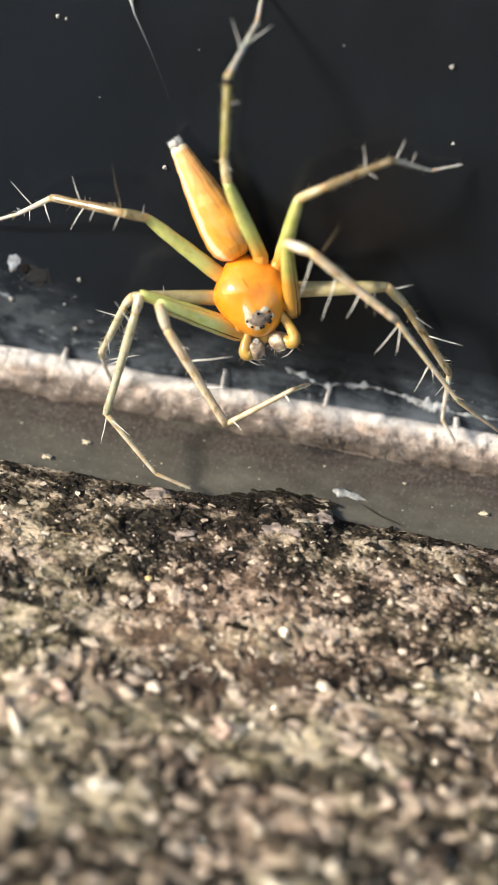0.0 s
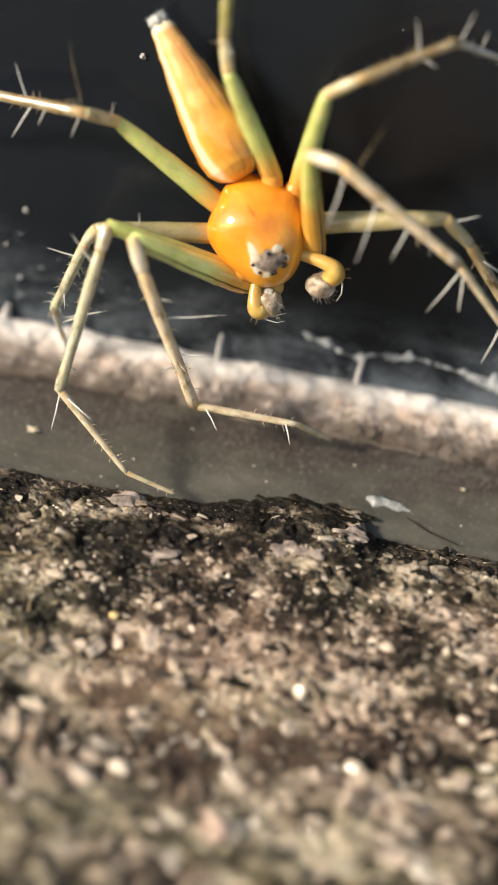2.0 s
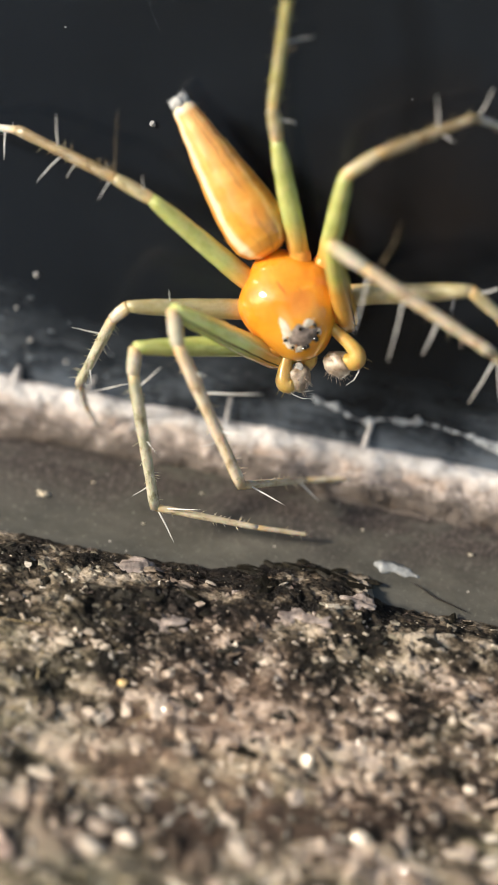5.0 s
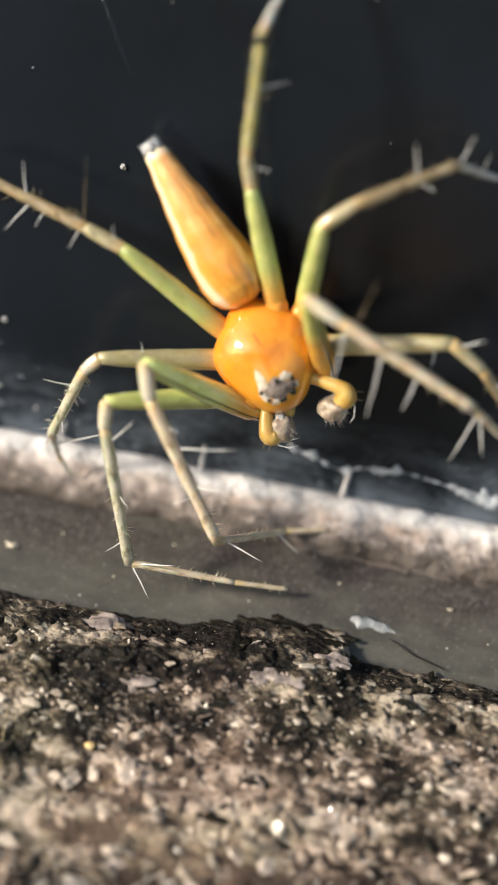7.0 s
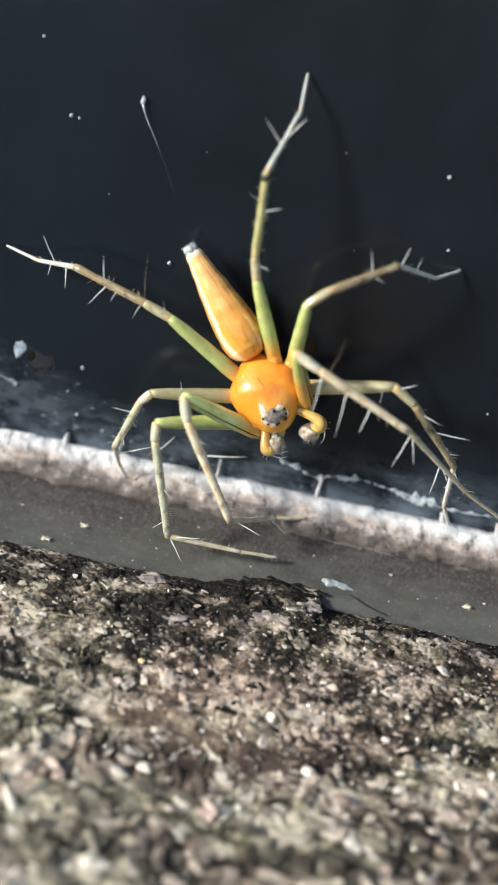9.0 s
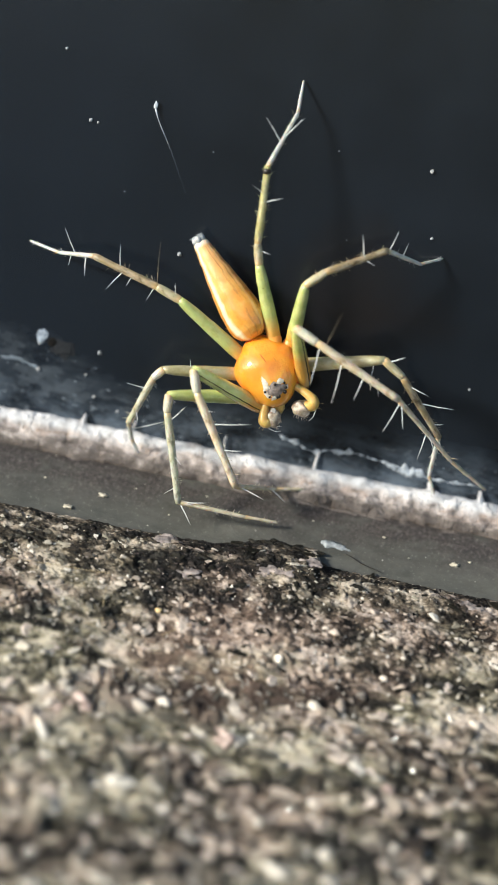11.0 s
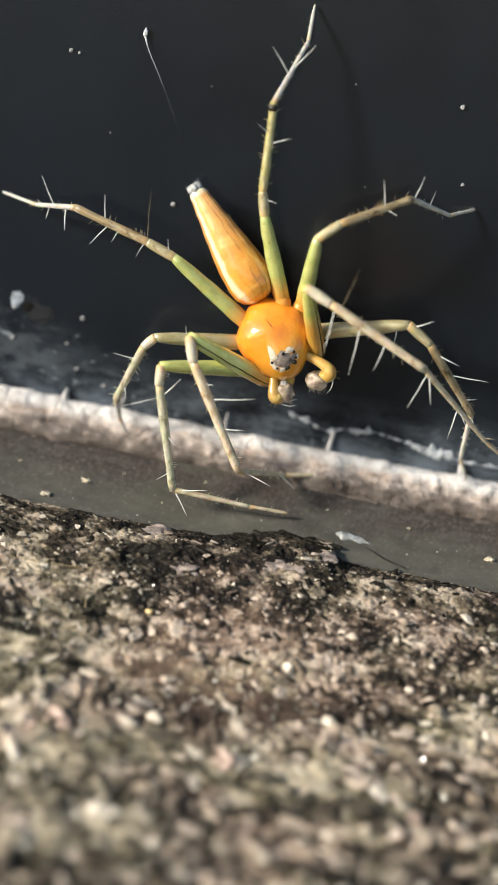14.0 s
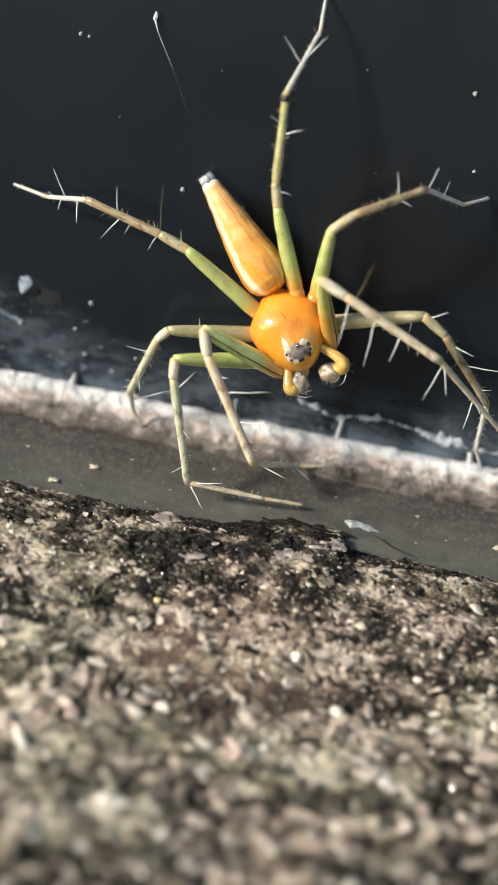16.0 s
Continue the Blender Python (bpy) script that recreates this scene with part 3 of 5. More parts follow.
def cement_height(x, s):
    v = Vector((x * 0.62, s * 1.0, 2.0))
    big = 0.24 * noise.fractal(v * 0.45, 1.0, 2.0, 3)
    mid = 0.13 * noise.noise(v * 1.6 + Vector((9, 0, 0))) + 0.10 * noise.noise(v * 3.4)
    w = Vector((x * 0.5, s * 1.0, 7.0))
    small = 0.20 * abs(noise.noise(w * 3.6)) + 0.13 * abs(noise.noise(v * 7.0)) + 0.08 * noise.noise(v * 11.0) + 0.04 * noise.noise(v * 21.0)
    return (big + mid) * min(1.0, 0.30 + s / 4.0) + small * min(1.0, 0.5 + s / 2.0) * (1 - 0.45 * min(1.0, max(0.0, s - 2.5)))


def cement_sheet():
    xs = np.concatenate([np.linspace(-150, -12.5, 16)[:-1], np.arange(-12.5, 13.01, 0.06), np.linspace(13, 150, 16)[1:]])
    ss = np.concatenate([np.arange(0, 6.0, 0.05), np.arange(6.0, 16.0, 0.075), np.arange(16.0, 30.0, 0.25), np.linspace(30, 290, 40)])
    frames = [cement_frame(s) for s in ss]
    verts, faces = [], []
    n = len(ss) + 2
    for x in xs:
        e = cement_edge(x)
        base = frames[0][0] - frames[0][1] * e
        verts.append((x, base.y - 0.6, base.z - 1.6))
        verts.append((x, base.y - 0.03, base.z - 0.16))
        for s, (p, way, rise) in zip(ss, frames):
            q = p - way * e * max(0.0, 1 - s / 4.0) + rise * (cement_height(x, s) + 0.42 * ledge(x) * max(0.0, 1 - s / 1.8))
            verts.append((x, q.y, q.z))
    for i in range(len(xs) - 1):
        for j in range(n - 1):
            a = i * n + j
            faces.append((a, a + 1, a + n + 1, a + n))
    return mesh_of("cement_slope", verts, faces, M_CEMENT)


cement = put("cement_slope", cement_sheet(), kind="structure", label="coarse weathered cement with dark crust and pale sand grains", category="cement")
ground_me = bpy.data.meshes.new("ground")
ground_me.from_pydata([(-60, -60, -0.0325), (60, -60, -0.0325), (60, 60, -0.0325), (-60, 60, -0.0325)], [], [(0, 1, 2, 3)])
ground_me.materials.append(M_GROUND)
put("ground", ground_me, kind="structure", label="plain grey cement ground in front of the wall", category="ground")


# ---- sand in the cement ----
def lump(rnd, points):
    """A broken grain of radius about one, with flat facets: verts and triangles."""
    bm = bmesh.new()
    spots = rnd.standard_normal((points, 3))
    for p in spots / np.linalg.norm(spots, axis=1)[:, None] * rnd.uniform(0.8, 1.1, (points, 1)):
        bm.verts.new(p)
    out = bmesh.ops.convex_hull(bm, input=bm.verts)
    bmesh.ops.delete(bm, geom=[g for g in out["geom_interior"] if isinstance(g, bmesh.types.BMVert)], context="VERTS")
    bm.verts.index_update()
    unit = np.array([v.co[:] for v in bm.verts])
    tri = np.array([[v.index for v in f.verts] for f in bm.faces])
    bm.free()
    return unit, tri


def lay(x, s, lift):
    """Where a stone lies on the cement, and the turn that stands it on the slope."""
    p = cement_point(x, s, lift)
    _, way, rise = cement_frame(s)
    return p, np.array([[1, 0, 0], list(-way), list(rise)]).T


def grains(name, spots, material, stretch, sink, seed, label, points=14, tilt=0.25, spin=0.6):
    """Lumps half sunk in the cement, as one mesh; spots are (x, run, radius)."""
    rnd = np.random.default_rng(seed)
    kinds = [lump(rnd, points) for _ in range(24)]
    allv, allf, count = [], [], 0
    for i, (x, s, r) in enumerate(spots):
        unit, tri = kinds[i % 24]
        v = unit * np.array([stretch[0] * rnd.uniform(0.8, 1.4), stretch[1] * rnd.uniform(0.7, 1.2), stretch[2] * rnd.uniform(0.6, 1.1)]) * r
        v = v @ np.array(Euler((rnd.normal(0, tilt), rnd.normal(0, tilt), rnd.normal(-0.15, spin))).to_matrix()).T
        p, turn = lay(x, s, sink * r)
        allv.append((v @ turn.T + np.array(p)) * MM)
        allf.append(tri + count)
        count += len(unit)
    me = bpy.data.meshes.new(name)
    me.from_pydata(np.concatenate(allv).tolist(), [], np.concatenate(allf).tolist())
    me.materials.append(material)
    return put(name, me, kind="stuff", label=label, category="sand")


def patchy(count, lo, hi, power, size, seed, want, sizes):
    """Spots that gather where a slow noise is high."""
    r = np.random.default_rng(int(seed) + 70)
    spots = []
    while len(spots) < count:
        s = lo + (hi - lo) * r.random() ** power
        x = r.uniform(-12, 12.5) if s < 5 else r.uniform(-8, 10)
        if noise.noise(Vector((x / size, s / size * 1.4, seed))) + r.uniform(-0.5, 0.5) > want:
            spots.append((x, s, sizes[0] * (sizes[1] / sizes[0]) ** (r.random() ** 2.0)))
    return spots


def packed(lo, hi, step, keep, sizes, seed):
    """Spots side by side over the slope, jittered."""
    r = np.random.default_rng(seed)
    spots = []
    for s in np.arange(lo, hi, step * 0.9):
        wide = 12.0 if s < 5 else 9.5
        for x in np.arange(-wide, wide + 0.5, step * 1.15):
            if r.random() < keep * min(1.0, 0.25 + (s - lo) / 2.5):
                spots.append((x + r.uniform(-0.5, 0.5) * step, s + r.uniform(-0.5, 0.5) * step, sizes[0] * (sizes[1] / sizes[0]) ** (r.random() ** 1.6)))
    return spots


stones = packed(2.6, 5.2, 0.30, 0.85, (0.07, 0.19), 2) + packed(5.2, 8.0, 0.38, 0.85, (0.10, 0.27), 3) + packed(8.0, 17.0, 0.52, 0.9, (0.16, 0.40), 4)
near = [q for q in stones if -2.6 < q[0] < 5.6 and 2.6 < q[1] < 7.2][:300]
rest = sorted(set(stones) - set(near))
grains("crust_grains", packed(0.45, 3.4, 0.25, 0.85, (0.05, 0.15), 11), M_SAND, (1.7, 1.0, 0.75), -0.15, 12, "rounded pale quartz grains lying in the black crust", 14, 0.15, 0.28)
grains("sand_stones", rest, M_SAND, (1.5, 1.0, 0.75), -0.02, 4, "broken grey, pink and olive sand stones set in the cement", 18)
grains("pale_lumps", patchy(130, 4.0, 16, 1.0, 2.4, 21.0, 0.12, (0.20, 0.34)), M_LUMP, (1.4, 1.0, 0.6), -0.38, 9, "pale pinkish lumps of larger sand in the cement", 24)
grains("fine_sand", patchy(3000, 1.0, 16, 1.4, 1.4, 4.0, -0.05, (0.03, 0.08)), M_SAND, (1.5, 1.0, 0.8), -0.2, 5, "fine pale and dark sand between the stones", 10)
grains("crust_crumbs", patchy(1500, 0.0, 4.0, 1.2, 1.6, 8.0, -0.1, (0.02, 0.08)), M_CRUST, (1.8, 1.1, 0.5), -0.3, 6, "black and brown crumbs of dry crust on the cement edge", 12, 0.3)
grains("moss_lumps", patchy(170, 0.0, 5.0, 1.0, 1.2, 83.0, 0.1, (0.08, 0.20)), M_MOSS, (2.6, 1.0, 0.45), -0.25, 24, "black lumps of dry moss growing on the cement edge", 24, 0.12)
lip = [(0.2 + i * 0.26, 0.10 + 0.14 * (i % 3), 0.13 + 0.03 * (i % 2)) for i in range(14)]
grains("lip_lumps", lip, M_MOSS, (2.2, 1.0, 0.6), 0.0, 25, "black lumps of dry moss along the overhanging lip of the cement", 24, 0.12)
grains("mineral_flecks", patchy(900, 0.1, 6, 1.2, 1.2, 33.0, 0.1, (0.012, 0.038)), M_FLECK, (1.5, 1.0, 0.6), 0.0, 17, "tiny tan and white mineral flecks in the dark crust", 10, 0.5)
grains("quartz_grains", patchy(2400, 2.2, 16, 0.9, 2.2, 12.0, -0.1, (0.03, 0.085)), M_QUARTZ, (1.2, 1.0, 0.8), 0.35, 7, "clear glinting quartz grains on the cement", 12, 0.5)


def single_stones(spots):
    """Stones that can be told apart, each lying in the cement by itself."""
    rnd = np.random.default_rng(31)
    shapes = []
    for _ in range(12):
        unit, tri = lump(rnd, 18)
        me = mesh_of("stone", (unit * np.array([1.5, 1.0, 0.7])).tolist(), tri.tolist(), M_SAND_SINGLE, False)
        shapes.append(me)
    for i, (x, s, r) in enumerate(spots):
        p, turn = lay(x, s, -0.05 * r)
        spin = Euler((rnd.normal(0, 0.25), rnd.normal(0, 0.25), rnd.normal(-0.25, 0.6))).to_matrix().to_4x4()
        at = Matrix.Translation(p * MM) @ Matrix(turn.tolist()).to_4x4() @ spin @ Matrix.Scale(r, 4)
        put("stone", shapes[i % 12], cement, "", at)


def pebble(x, out, r, material, label, seed, lift, rough):
    """A single flat-faced pebble lying in the cement, its face turned up to the sun."""
    p = cement_point(x, float(np.interp(out, _far, _run)), lift * r)
    face = (SUN_WAY + (Vector((0, -68, 22)) - p).normalized()).normalized()
    turn = face.to_track_quat("Z", "Y").to_matrix().to_4x4()
    me = mesh_of("pebble", *ball((0, 0, 0), r, seed, rough, (1.3, 1.0, 0.6), 3), material)
    put("pebble", me, None, label, Matrix.Translation(p * MM) @ turn, "pebble", group="pebbles in the cement")


GLINT = "bright glassy quartz pebble in the cement"
for i, (x, out, r) in enumerate(((2.66, 3.62, 0.17), (4.12, 4.84, 0.17), (1.75, 6.6, 0.2), (7.4, 9.4, 0.2), (2.95, 9.5, 0.16))):
    pebble(x, out, r, M_GLINT, GLINT, i * 2.3, 0.0, 0.7)
for i, (x, out, r) in enumerate(((1.3, 6.63, 0.28), (-3.67, 6.45, 0.34), (-4.5, 6.7, 0.28), (6.9, 7.2, 0.26))):
    pebble(x, out, r, M_PINK, "pale pinkish pebble half sunk in the cement", 20 + i * 1.9, -0.45, 1.0)


# ---- the spider ----
HOME = Vector((0.70, -1.80, 4.50))
spider = new("lynx_spider")
tagged(spider, "orange lynx spider with green spiny legs, clinging to the dark wall", "spider")
spider.location = HOME * MM


def seg_pose(a, b):
    a, b = Vector(a), Vector(b)
    return Matrix.Translation(a * MM) @ (b - a).to_track_quat("Z", "Y").to_matrix().to_4x4()


def bristles(length, radius, count, size, seed):
    """Short fine hairs that stand off a limb."""
    rnd = random.Random(seed)
    skins = []
    for _ in range(count):
        z, a = rnd.uniform(0.05, 0.95) * length, rnd.uniform(0, 2 * math.pi)
        d = Vector((math.cos(a), math.sin(a), 0))
        p = d * radius * 0.9 + Vector((0, 0, z))
        q = p + (d + Vector((0, 0, rnd.uniform(0.2, 1.0)))).normalized() * size * rnd.uniform(0.6, 1.3)
        skins.append(tube([p, (p + q) / 2, q], [0.010, 0.008, 0.002], 3))
    return skins


def limb(name, length, radii, material, hairs=0, hair=0.15, seed=0, start=0.0):
    """A limb segment along z, with its bristles."""
    k = 14
    pts, rad = [], []
    for i in range(k + 1):
        u = i / k
        f = u * (len(radii) - 1)
        j = min(int(f), len(radii) - 2)
        w = f - j
        w = w * w * (3 - 2 * w)
        pts.append((0, 0, start + u * (length - start)))
        end = 1 - 0.16 * max(0, 1 - u / 0.04) - 0.16 * max(0, 1 - (1 - u) / 0.04)
        rad.append((radii[j] * (1 - w) + radii[j + 1] * w) * end)
    skins = [tube(pts, rad, 12, 0.06, seed)]
    skins += bristles(length, sum(radii) / len(radii), hairs, hair, seed)
    return mesh_of(name, *joined(*skins), material)


NAMES = ("femur", "patella", "tibia", "metatarsus", "tarsus")
SKIN = (M_FEMUR, M_KNEE, M_TIBIA, M_PALE, M_PALE)
FEMUR = {"A": M_FEMUR, "B": M_FEMUR, "C": M_ORANGE_ROOT, "D": M_DULL, "E": M_FEMUR, "F": M_DULL, "G": M_FEMUR, "H": M_LINED}
SHIN = {"A": M_OLIVE, "B": M_TIBIA, "C": M_CREAM, "D": M_TIBIA, "E": M_TIBIA, "F": M_MINT, "G": M_MINT, "H": M_CREAM}
LEG, REST = {}, {}


def leg(key, joints, spines, thick=1.0, ring=False):
    """One leg: coxa and five segments, each with its long spines."""
    js = [Vector(p) for p in joints]
    root = Vector((js[0].x * 0.45, js[0].y + 0.05, js[0].z * 0.45 - 0.12))
    seed = ord(key)
    d = js[0] + (js[0] - root).normalized() * 0.12 - root
    put("coxa", limb("coxa", d.length, (0.20 * thick, 0.27 * thick, 0.20 * thick), M_COXA, 0, 0.12, seed), spider, "", seg_pose(root, root + d))
    shapes = ((0.25, 0.265, 0.25, 0.22, 0.165), (0.155, 0.17, 0.145), (0.14, 0.15, 0.138, 0.125, 0.14), (0.10, 0.09, 0.08, 0.07), (0.068, 0.062, 0.058, 0.045))
    hairs = (0, 0, 40, 22, 14)
    segs = []
    for i, name in enumerate(NAMES):
        length = (js[i + 1] - js[i]).length
        ob = put(name, limb(name, length + 0.04, [r * thick for r in shapes[i]], FEMUR[key] if i == 0 else SHIN[key] if i == 2 else M_KNEE_TAN if i == 1 and key in "ABDE" else M_WARM if i > 2 and key in "CGH" else SKIN[i], hairs[i], (0.14, 0.13, 0.17, 0.13, 0.08)[i], seed + i, -0.40 if i == 0 else -0.03), spider, "", seg_pose(js[i], js[i + 1]))
        segs.append((ob, length))
    if ring:
        put("dark_band", mesh_of("dark_band", *tube([(0, 0, 2.46), (0, 0, 2.56), (0, 0, 2.66)], [0.142, 0.150, 0.142], 12), M_DARK), segs[2][0], "black ring near the joint")
    for i, f, dx, dy, dz in spines:
        ob, length = segs[i]
        way = ob.matrix_basis.to_3x3().inverted() @ Vector((dx, dy, dz))
        base = Vector((0, 0, f * length))
        size = way.length
        thin = 0.023 if size > 0.7 else 0.015
        if dz > 1.2:
            thin = 0.007
        bend = base + way * 0.5 + Vector((0, 0, 0.012 * size))
        me = mesh_of("spine", *tube([base, base + way * 0.25, bend, base + way * 0.8, base + way], [thin, thin * 0.95, thin * 0.8, thin * 0.5, thin * 0.12], 6), M_BROWN_SPINE if size < 0.45 or dz > 1.2 else M_SPINE)
        put("spine", me, ob)
    LEG[key] = [s[0] for s in segs]
    REST[key] = js


leg("A", [(-0.46, 0.3, 0.95), (-1.37, -0.2, 3.32), (-1.55, -0.25, 4.03), (-1.71, 0.0, 6.73), (-1.05, 1.0, 8.68), (-1.08, 1.7, 9.74)],
    [(2, 0.54, 0.67, -0.25, 0.31), (3, 0.45, -0.65, -0.25, 0.78), (3, 0.54, 0.6, -0.25, 0.86), (3, 0.91, -0.16, -0.25, 0.28), (2, 0.65, -0.45, -0.25, 0.28), (2, 0.48, 0.26, -0.25, 0.18), (1, 0.71, 0.48, -0.25, -0.03), (1, 0.86, -0.25, -0.25, 0.03)], ring=True)
leg("B", [(0.27, 0.4, 0.81), (0.38, -0.7, 2.98), (0.96, -0.7, 3.56), (2.96, 0.1, 4.62), (4.24, 1.0, 4.24), (4.97, 1.7, 4.48)],
    [(2, 0.63, -0.2, -0.25, 0.85), (2, 0.62, 0.44, -0.25, -0.12), (3, 0.06, 0.2, -0.25, 0.79), (3, 0.46, 0.11, -0.25, 0.56), (1, 0.56, -0.07, -0.25, 0.32), (2, 0.4, -0.18, -0.25, 0.24), (2, 0.31, -0.19, -0.25, 0.22)])
leg("C", [(0.94, 0.2, -0.46), (0.34, -1.5, 1.57), (1.14, -1.7, 1.26), (4.32, -1.4, -0.23), (6.71, 0.1, -2.42), (8.17, 1.0, -3.41)],
    [(1, 0.75, -0.19, -0.25, 0.31), (2, 0.05, -0.1, -0.25, -1.4), (2, 0.32, -0.09, -0.25, -1.54), (2, 0.59, -0.22, -0.25, -0.86), (2, 0.1, 0.37, -0.25, 1.41), (3, 0.05, -0.43, -0.25, -1.15), (3, 0.07, 0.21, -0.25, -0.86), (3, 0.53, -0.15, -0.25, -0.96), (3, 0.56, 0.28, -0.25, -0.42), (3, 0.94, 0.36, -0.25, 0.09)], 1.06)
leg("D", [(0.6, 0.4, -0.09), (3.6, -0.7, 0.91), (4.35, -0.6, 0.43), (6.09, 0.3, -1.65), (6.07, 0.8, -3.25), (6.39, 1.0, -3.92)],
    [(2, 0.14, 0.78, -0.25, -0.2), (2, 0.44, 1.27, -0.25, 0.06), (0, 0.89, 0.0, -0.25, -0.52), (2, 0.8, 0.41, -0.25, 0.14), (1, 0.17, 0.6, -0.25, 0.37), (3, 0.14, -0.15, -0.25, -0.6), (3, 0.07, 0.34, -0.25, -0.5)])
leg("E", [(-1.47, 0.3, -0.07), (-3.89, -0.3, 1.55), (-4.74, -0.3, 1.86), (-7.23, 0.3, 2.42), (-8.59, 1.1, 2.17), (-9.74, 1.7, 2.28)],
    [(3, 0.53, -0.5, -0.25, 0.91), (3, 0.24, 0.11, -0.25, -0.68), (3, 0.64, -0.02, -0.25, -0.38), (2, 0.59, -0.12, -0.25, 0.9), (2, 0.53, -0.51, -0.25, -0.73), (2, 0.39, -0.16, -0.25, -0.4), (2, 0.04, -0.22, -0.25, -0.53), (2, 0.02, -0.12, -0.25, 1.66), (1, 0.2, -0.09, -0.25, 0.53), (2, 0.29, -0.13, -0.25, 0.22), (2, 0.2, -0.13, -0.25, 0.25)])
leg("F", [(-1.26, 0.3, -0.77), (-4.02, -0.6, -0.97), (-4.32, -0.6, -1.33), (-4.97, 0.1, -3.27), (-4.81, 0.6, -3.98), (-4.5, 0.85, -4.51)],
    [(2, 0.7, 0.16, -0.25, -0.41), (3, 0.44, 1.18, -0.25, 0.58), (2, 0.24, -0.74, -0.25, 0.11), (2, 0.91, -0.12, -0.25, -0.32), (0, 0.65, -0.1, -0.25, 0.48)], 0.95)
leg("G", [(-0.9, 0.1, -1.53), (-3.62, -1.4, -1.65), (-3.57, -1.5, -2.23), (-2.63, -1.2, -5.49), (-0.19, -0.8, -5.67), (0.98, -0.5, -5.73)],
    [(3, 0.02, 0.55, -0.25, -0.68), (3, 0.07, 0.91, -0.25, 0.25), (2, 0.12, 0.53, -0.25, 0.75), (2, 0.83, -0.37, -0.25, -0.26), (2, 0.46, 0.38, -0.25, -0.28)])
leg("H", [(-0.67, -0.1, -1.65), (-2.9, -1.5, -0.57), (-2.65, -1.7, -1.29), (-0.71, -1.4, -4.47), (0.7, 0.6, -4.80), (1.64, 0.98, -4.72)],
    [(2, 0.34, 1.45, -0.25, 0.34), (2, 0.61, 0.75, -0.25, 0.15), (2, 0.68, -0.45, -0.25, -0.15), (3, 0.11, 0.91, -0.25, -0.23), (3, 0.88, 0.58, -0.25, -0.32), (2, 0.19, 0.41, -0.25, 0.05)], 1.08)


def basis(a, b, up):
    """A pose at a with z towards b and y as near to up as can be."""
    a, b = Vector(a), Vector(b)
    z = (b - a).normalized()
    y = (Vector(up) - z * Vector(up).dot(z)).normalized()
    x = y.cross(z)
    return Matrix.Translation(a * MM) @ Matrix((x, y, z)).transposed().to_4x4()


def spread(table, u):
    for (u0, *a), (u1, *b) in zip(table, table[1:]):
        if u <= u1:
            w = (u - u0) / (u1 - u0)
            w = w * w * (3 - 2 * w) * 0.5 + w * 0.5
            return [p + (q - p) * w for p, q in zip(a, b)]
    return table[-1][1:]


# carapace: half width, height above and below the axis, at a share of its length
def shell_size(u):
    body = max(0.0, 1 - abs(2 * u - 1) ** (2.6 if u > 0.5 else 2.15)) ** 0.47
    t = min(1.0, max(0.0, (u - 0.36) / 0.64))
    head = 1 - 0.29 * t * t * (3 - 2 * t)
    t2 = min(1.0, u / 0.4)
    back = 0.66 + 0.34 * t2 * t2 * (3 - 2 * t2)
    return 1.20 * body * head * back, 0.92 * body * (0.72 + 0.28 * t2) * (1 - 0.14 * t), 0.55 * body


SHELL_FROM, SHELL_TO = Vector((-1.12, 0.50, 0.67)), Vector((0.33, -0.03, -1.58))
SHELL_LONG = (SHELL_TO - SHELL_FROM).length
SHELL_AT = basis(SHELL_FROM, SHELL_TO, (0.06, -1, 0.22))


def shell_point(u, a, lift=0.0):
    w, up, down = shell_size(u)
    h = up if math.cos(a) > 0 else down
    c, s = math.cos(a), math.sin(a)
    return Vector(((w + lift) * s, (h + lift) * (abs(c) ** 0.9) * (1 if c > 0 else -1), u * SHELL_LONG))


def shell():
    rings = []
    for i in range(49):
        u = 0.5 - 0.5 * math.cos(math.pi * i / 48)
        ring = []
        for j in range(40):
            p = shell_point(u, 2 * math.pi * j / 40)
            fade = 0.05 * min(1.0, max(0.0, (0.66 - u) / 0.15))
            ring.append(tuple(shell_point(u, 2 * math.pi * j / 40, fade * noise.noise(p * 1.7 + Vector((3.0, 1.0, 7.0))))))
        rings.append(ring)
    return mesh_of("carapace", *loft(rings), M_SHELL)


carapace = put("carapace", shell(), spider, "glossy orange head and chest shield", SHELL_AT)

BELLY = [(0.0, 0.30), (0.04, 0.56), (0.10, 0.70), (0.18, 0.755), (0.30, 0.735), (0.45, 0.65), (0.62, 0.535), (0.80, 0.405), (0.93, 0.31), (0.975, 0.29), (1.0, 0.20)]
BELLY_FROM, BELLY_TO = Vector((-1.02, 0.30, 0.65)), Vector((-3.66, 0.85, 3.58))
BELLY_LONG = (BELLY_TO - BELLY_FROM).length


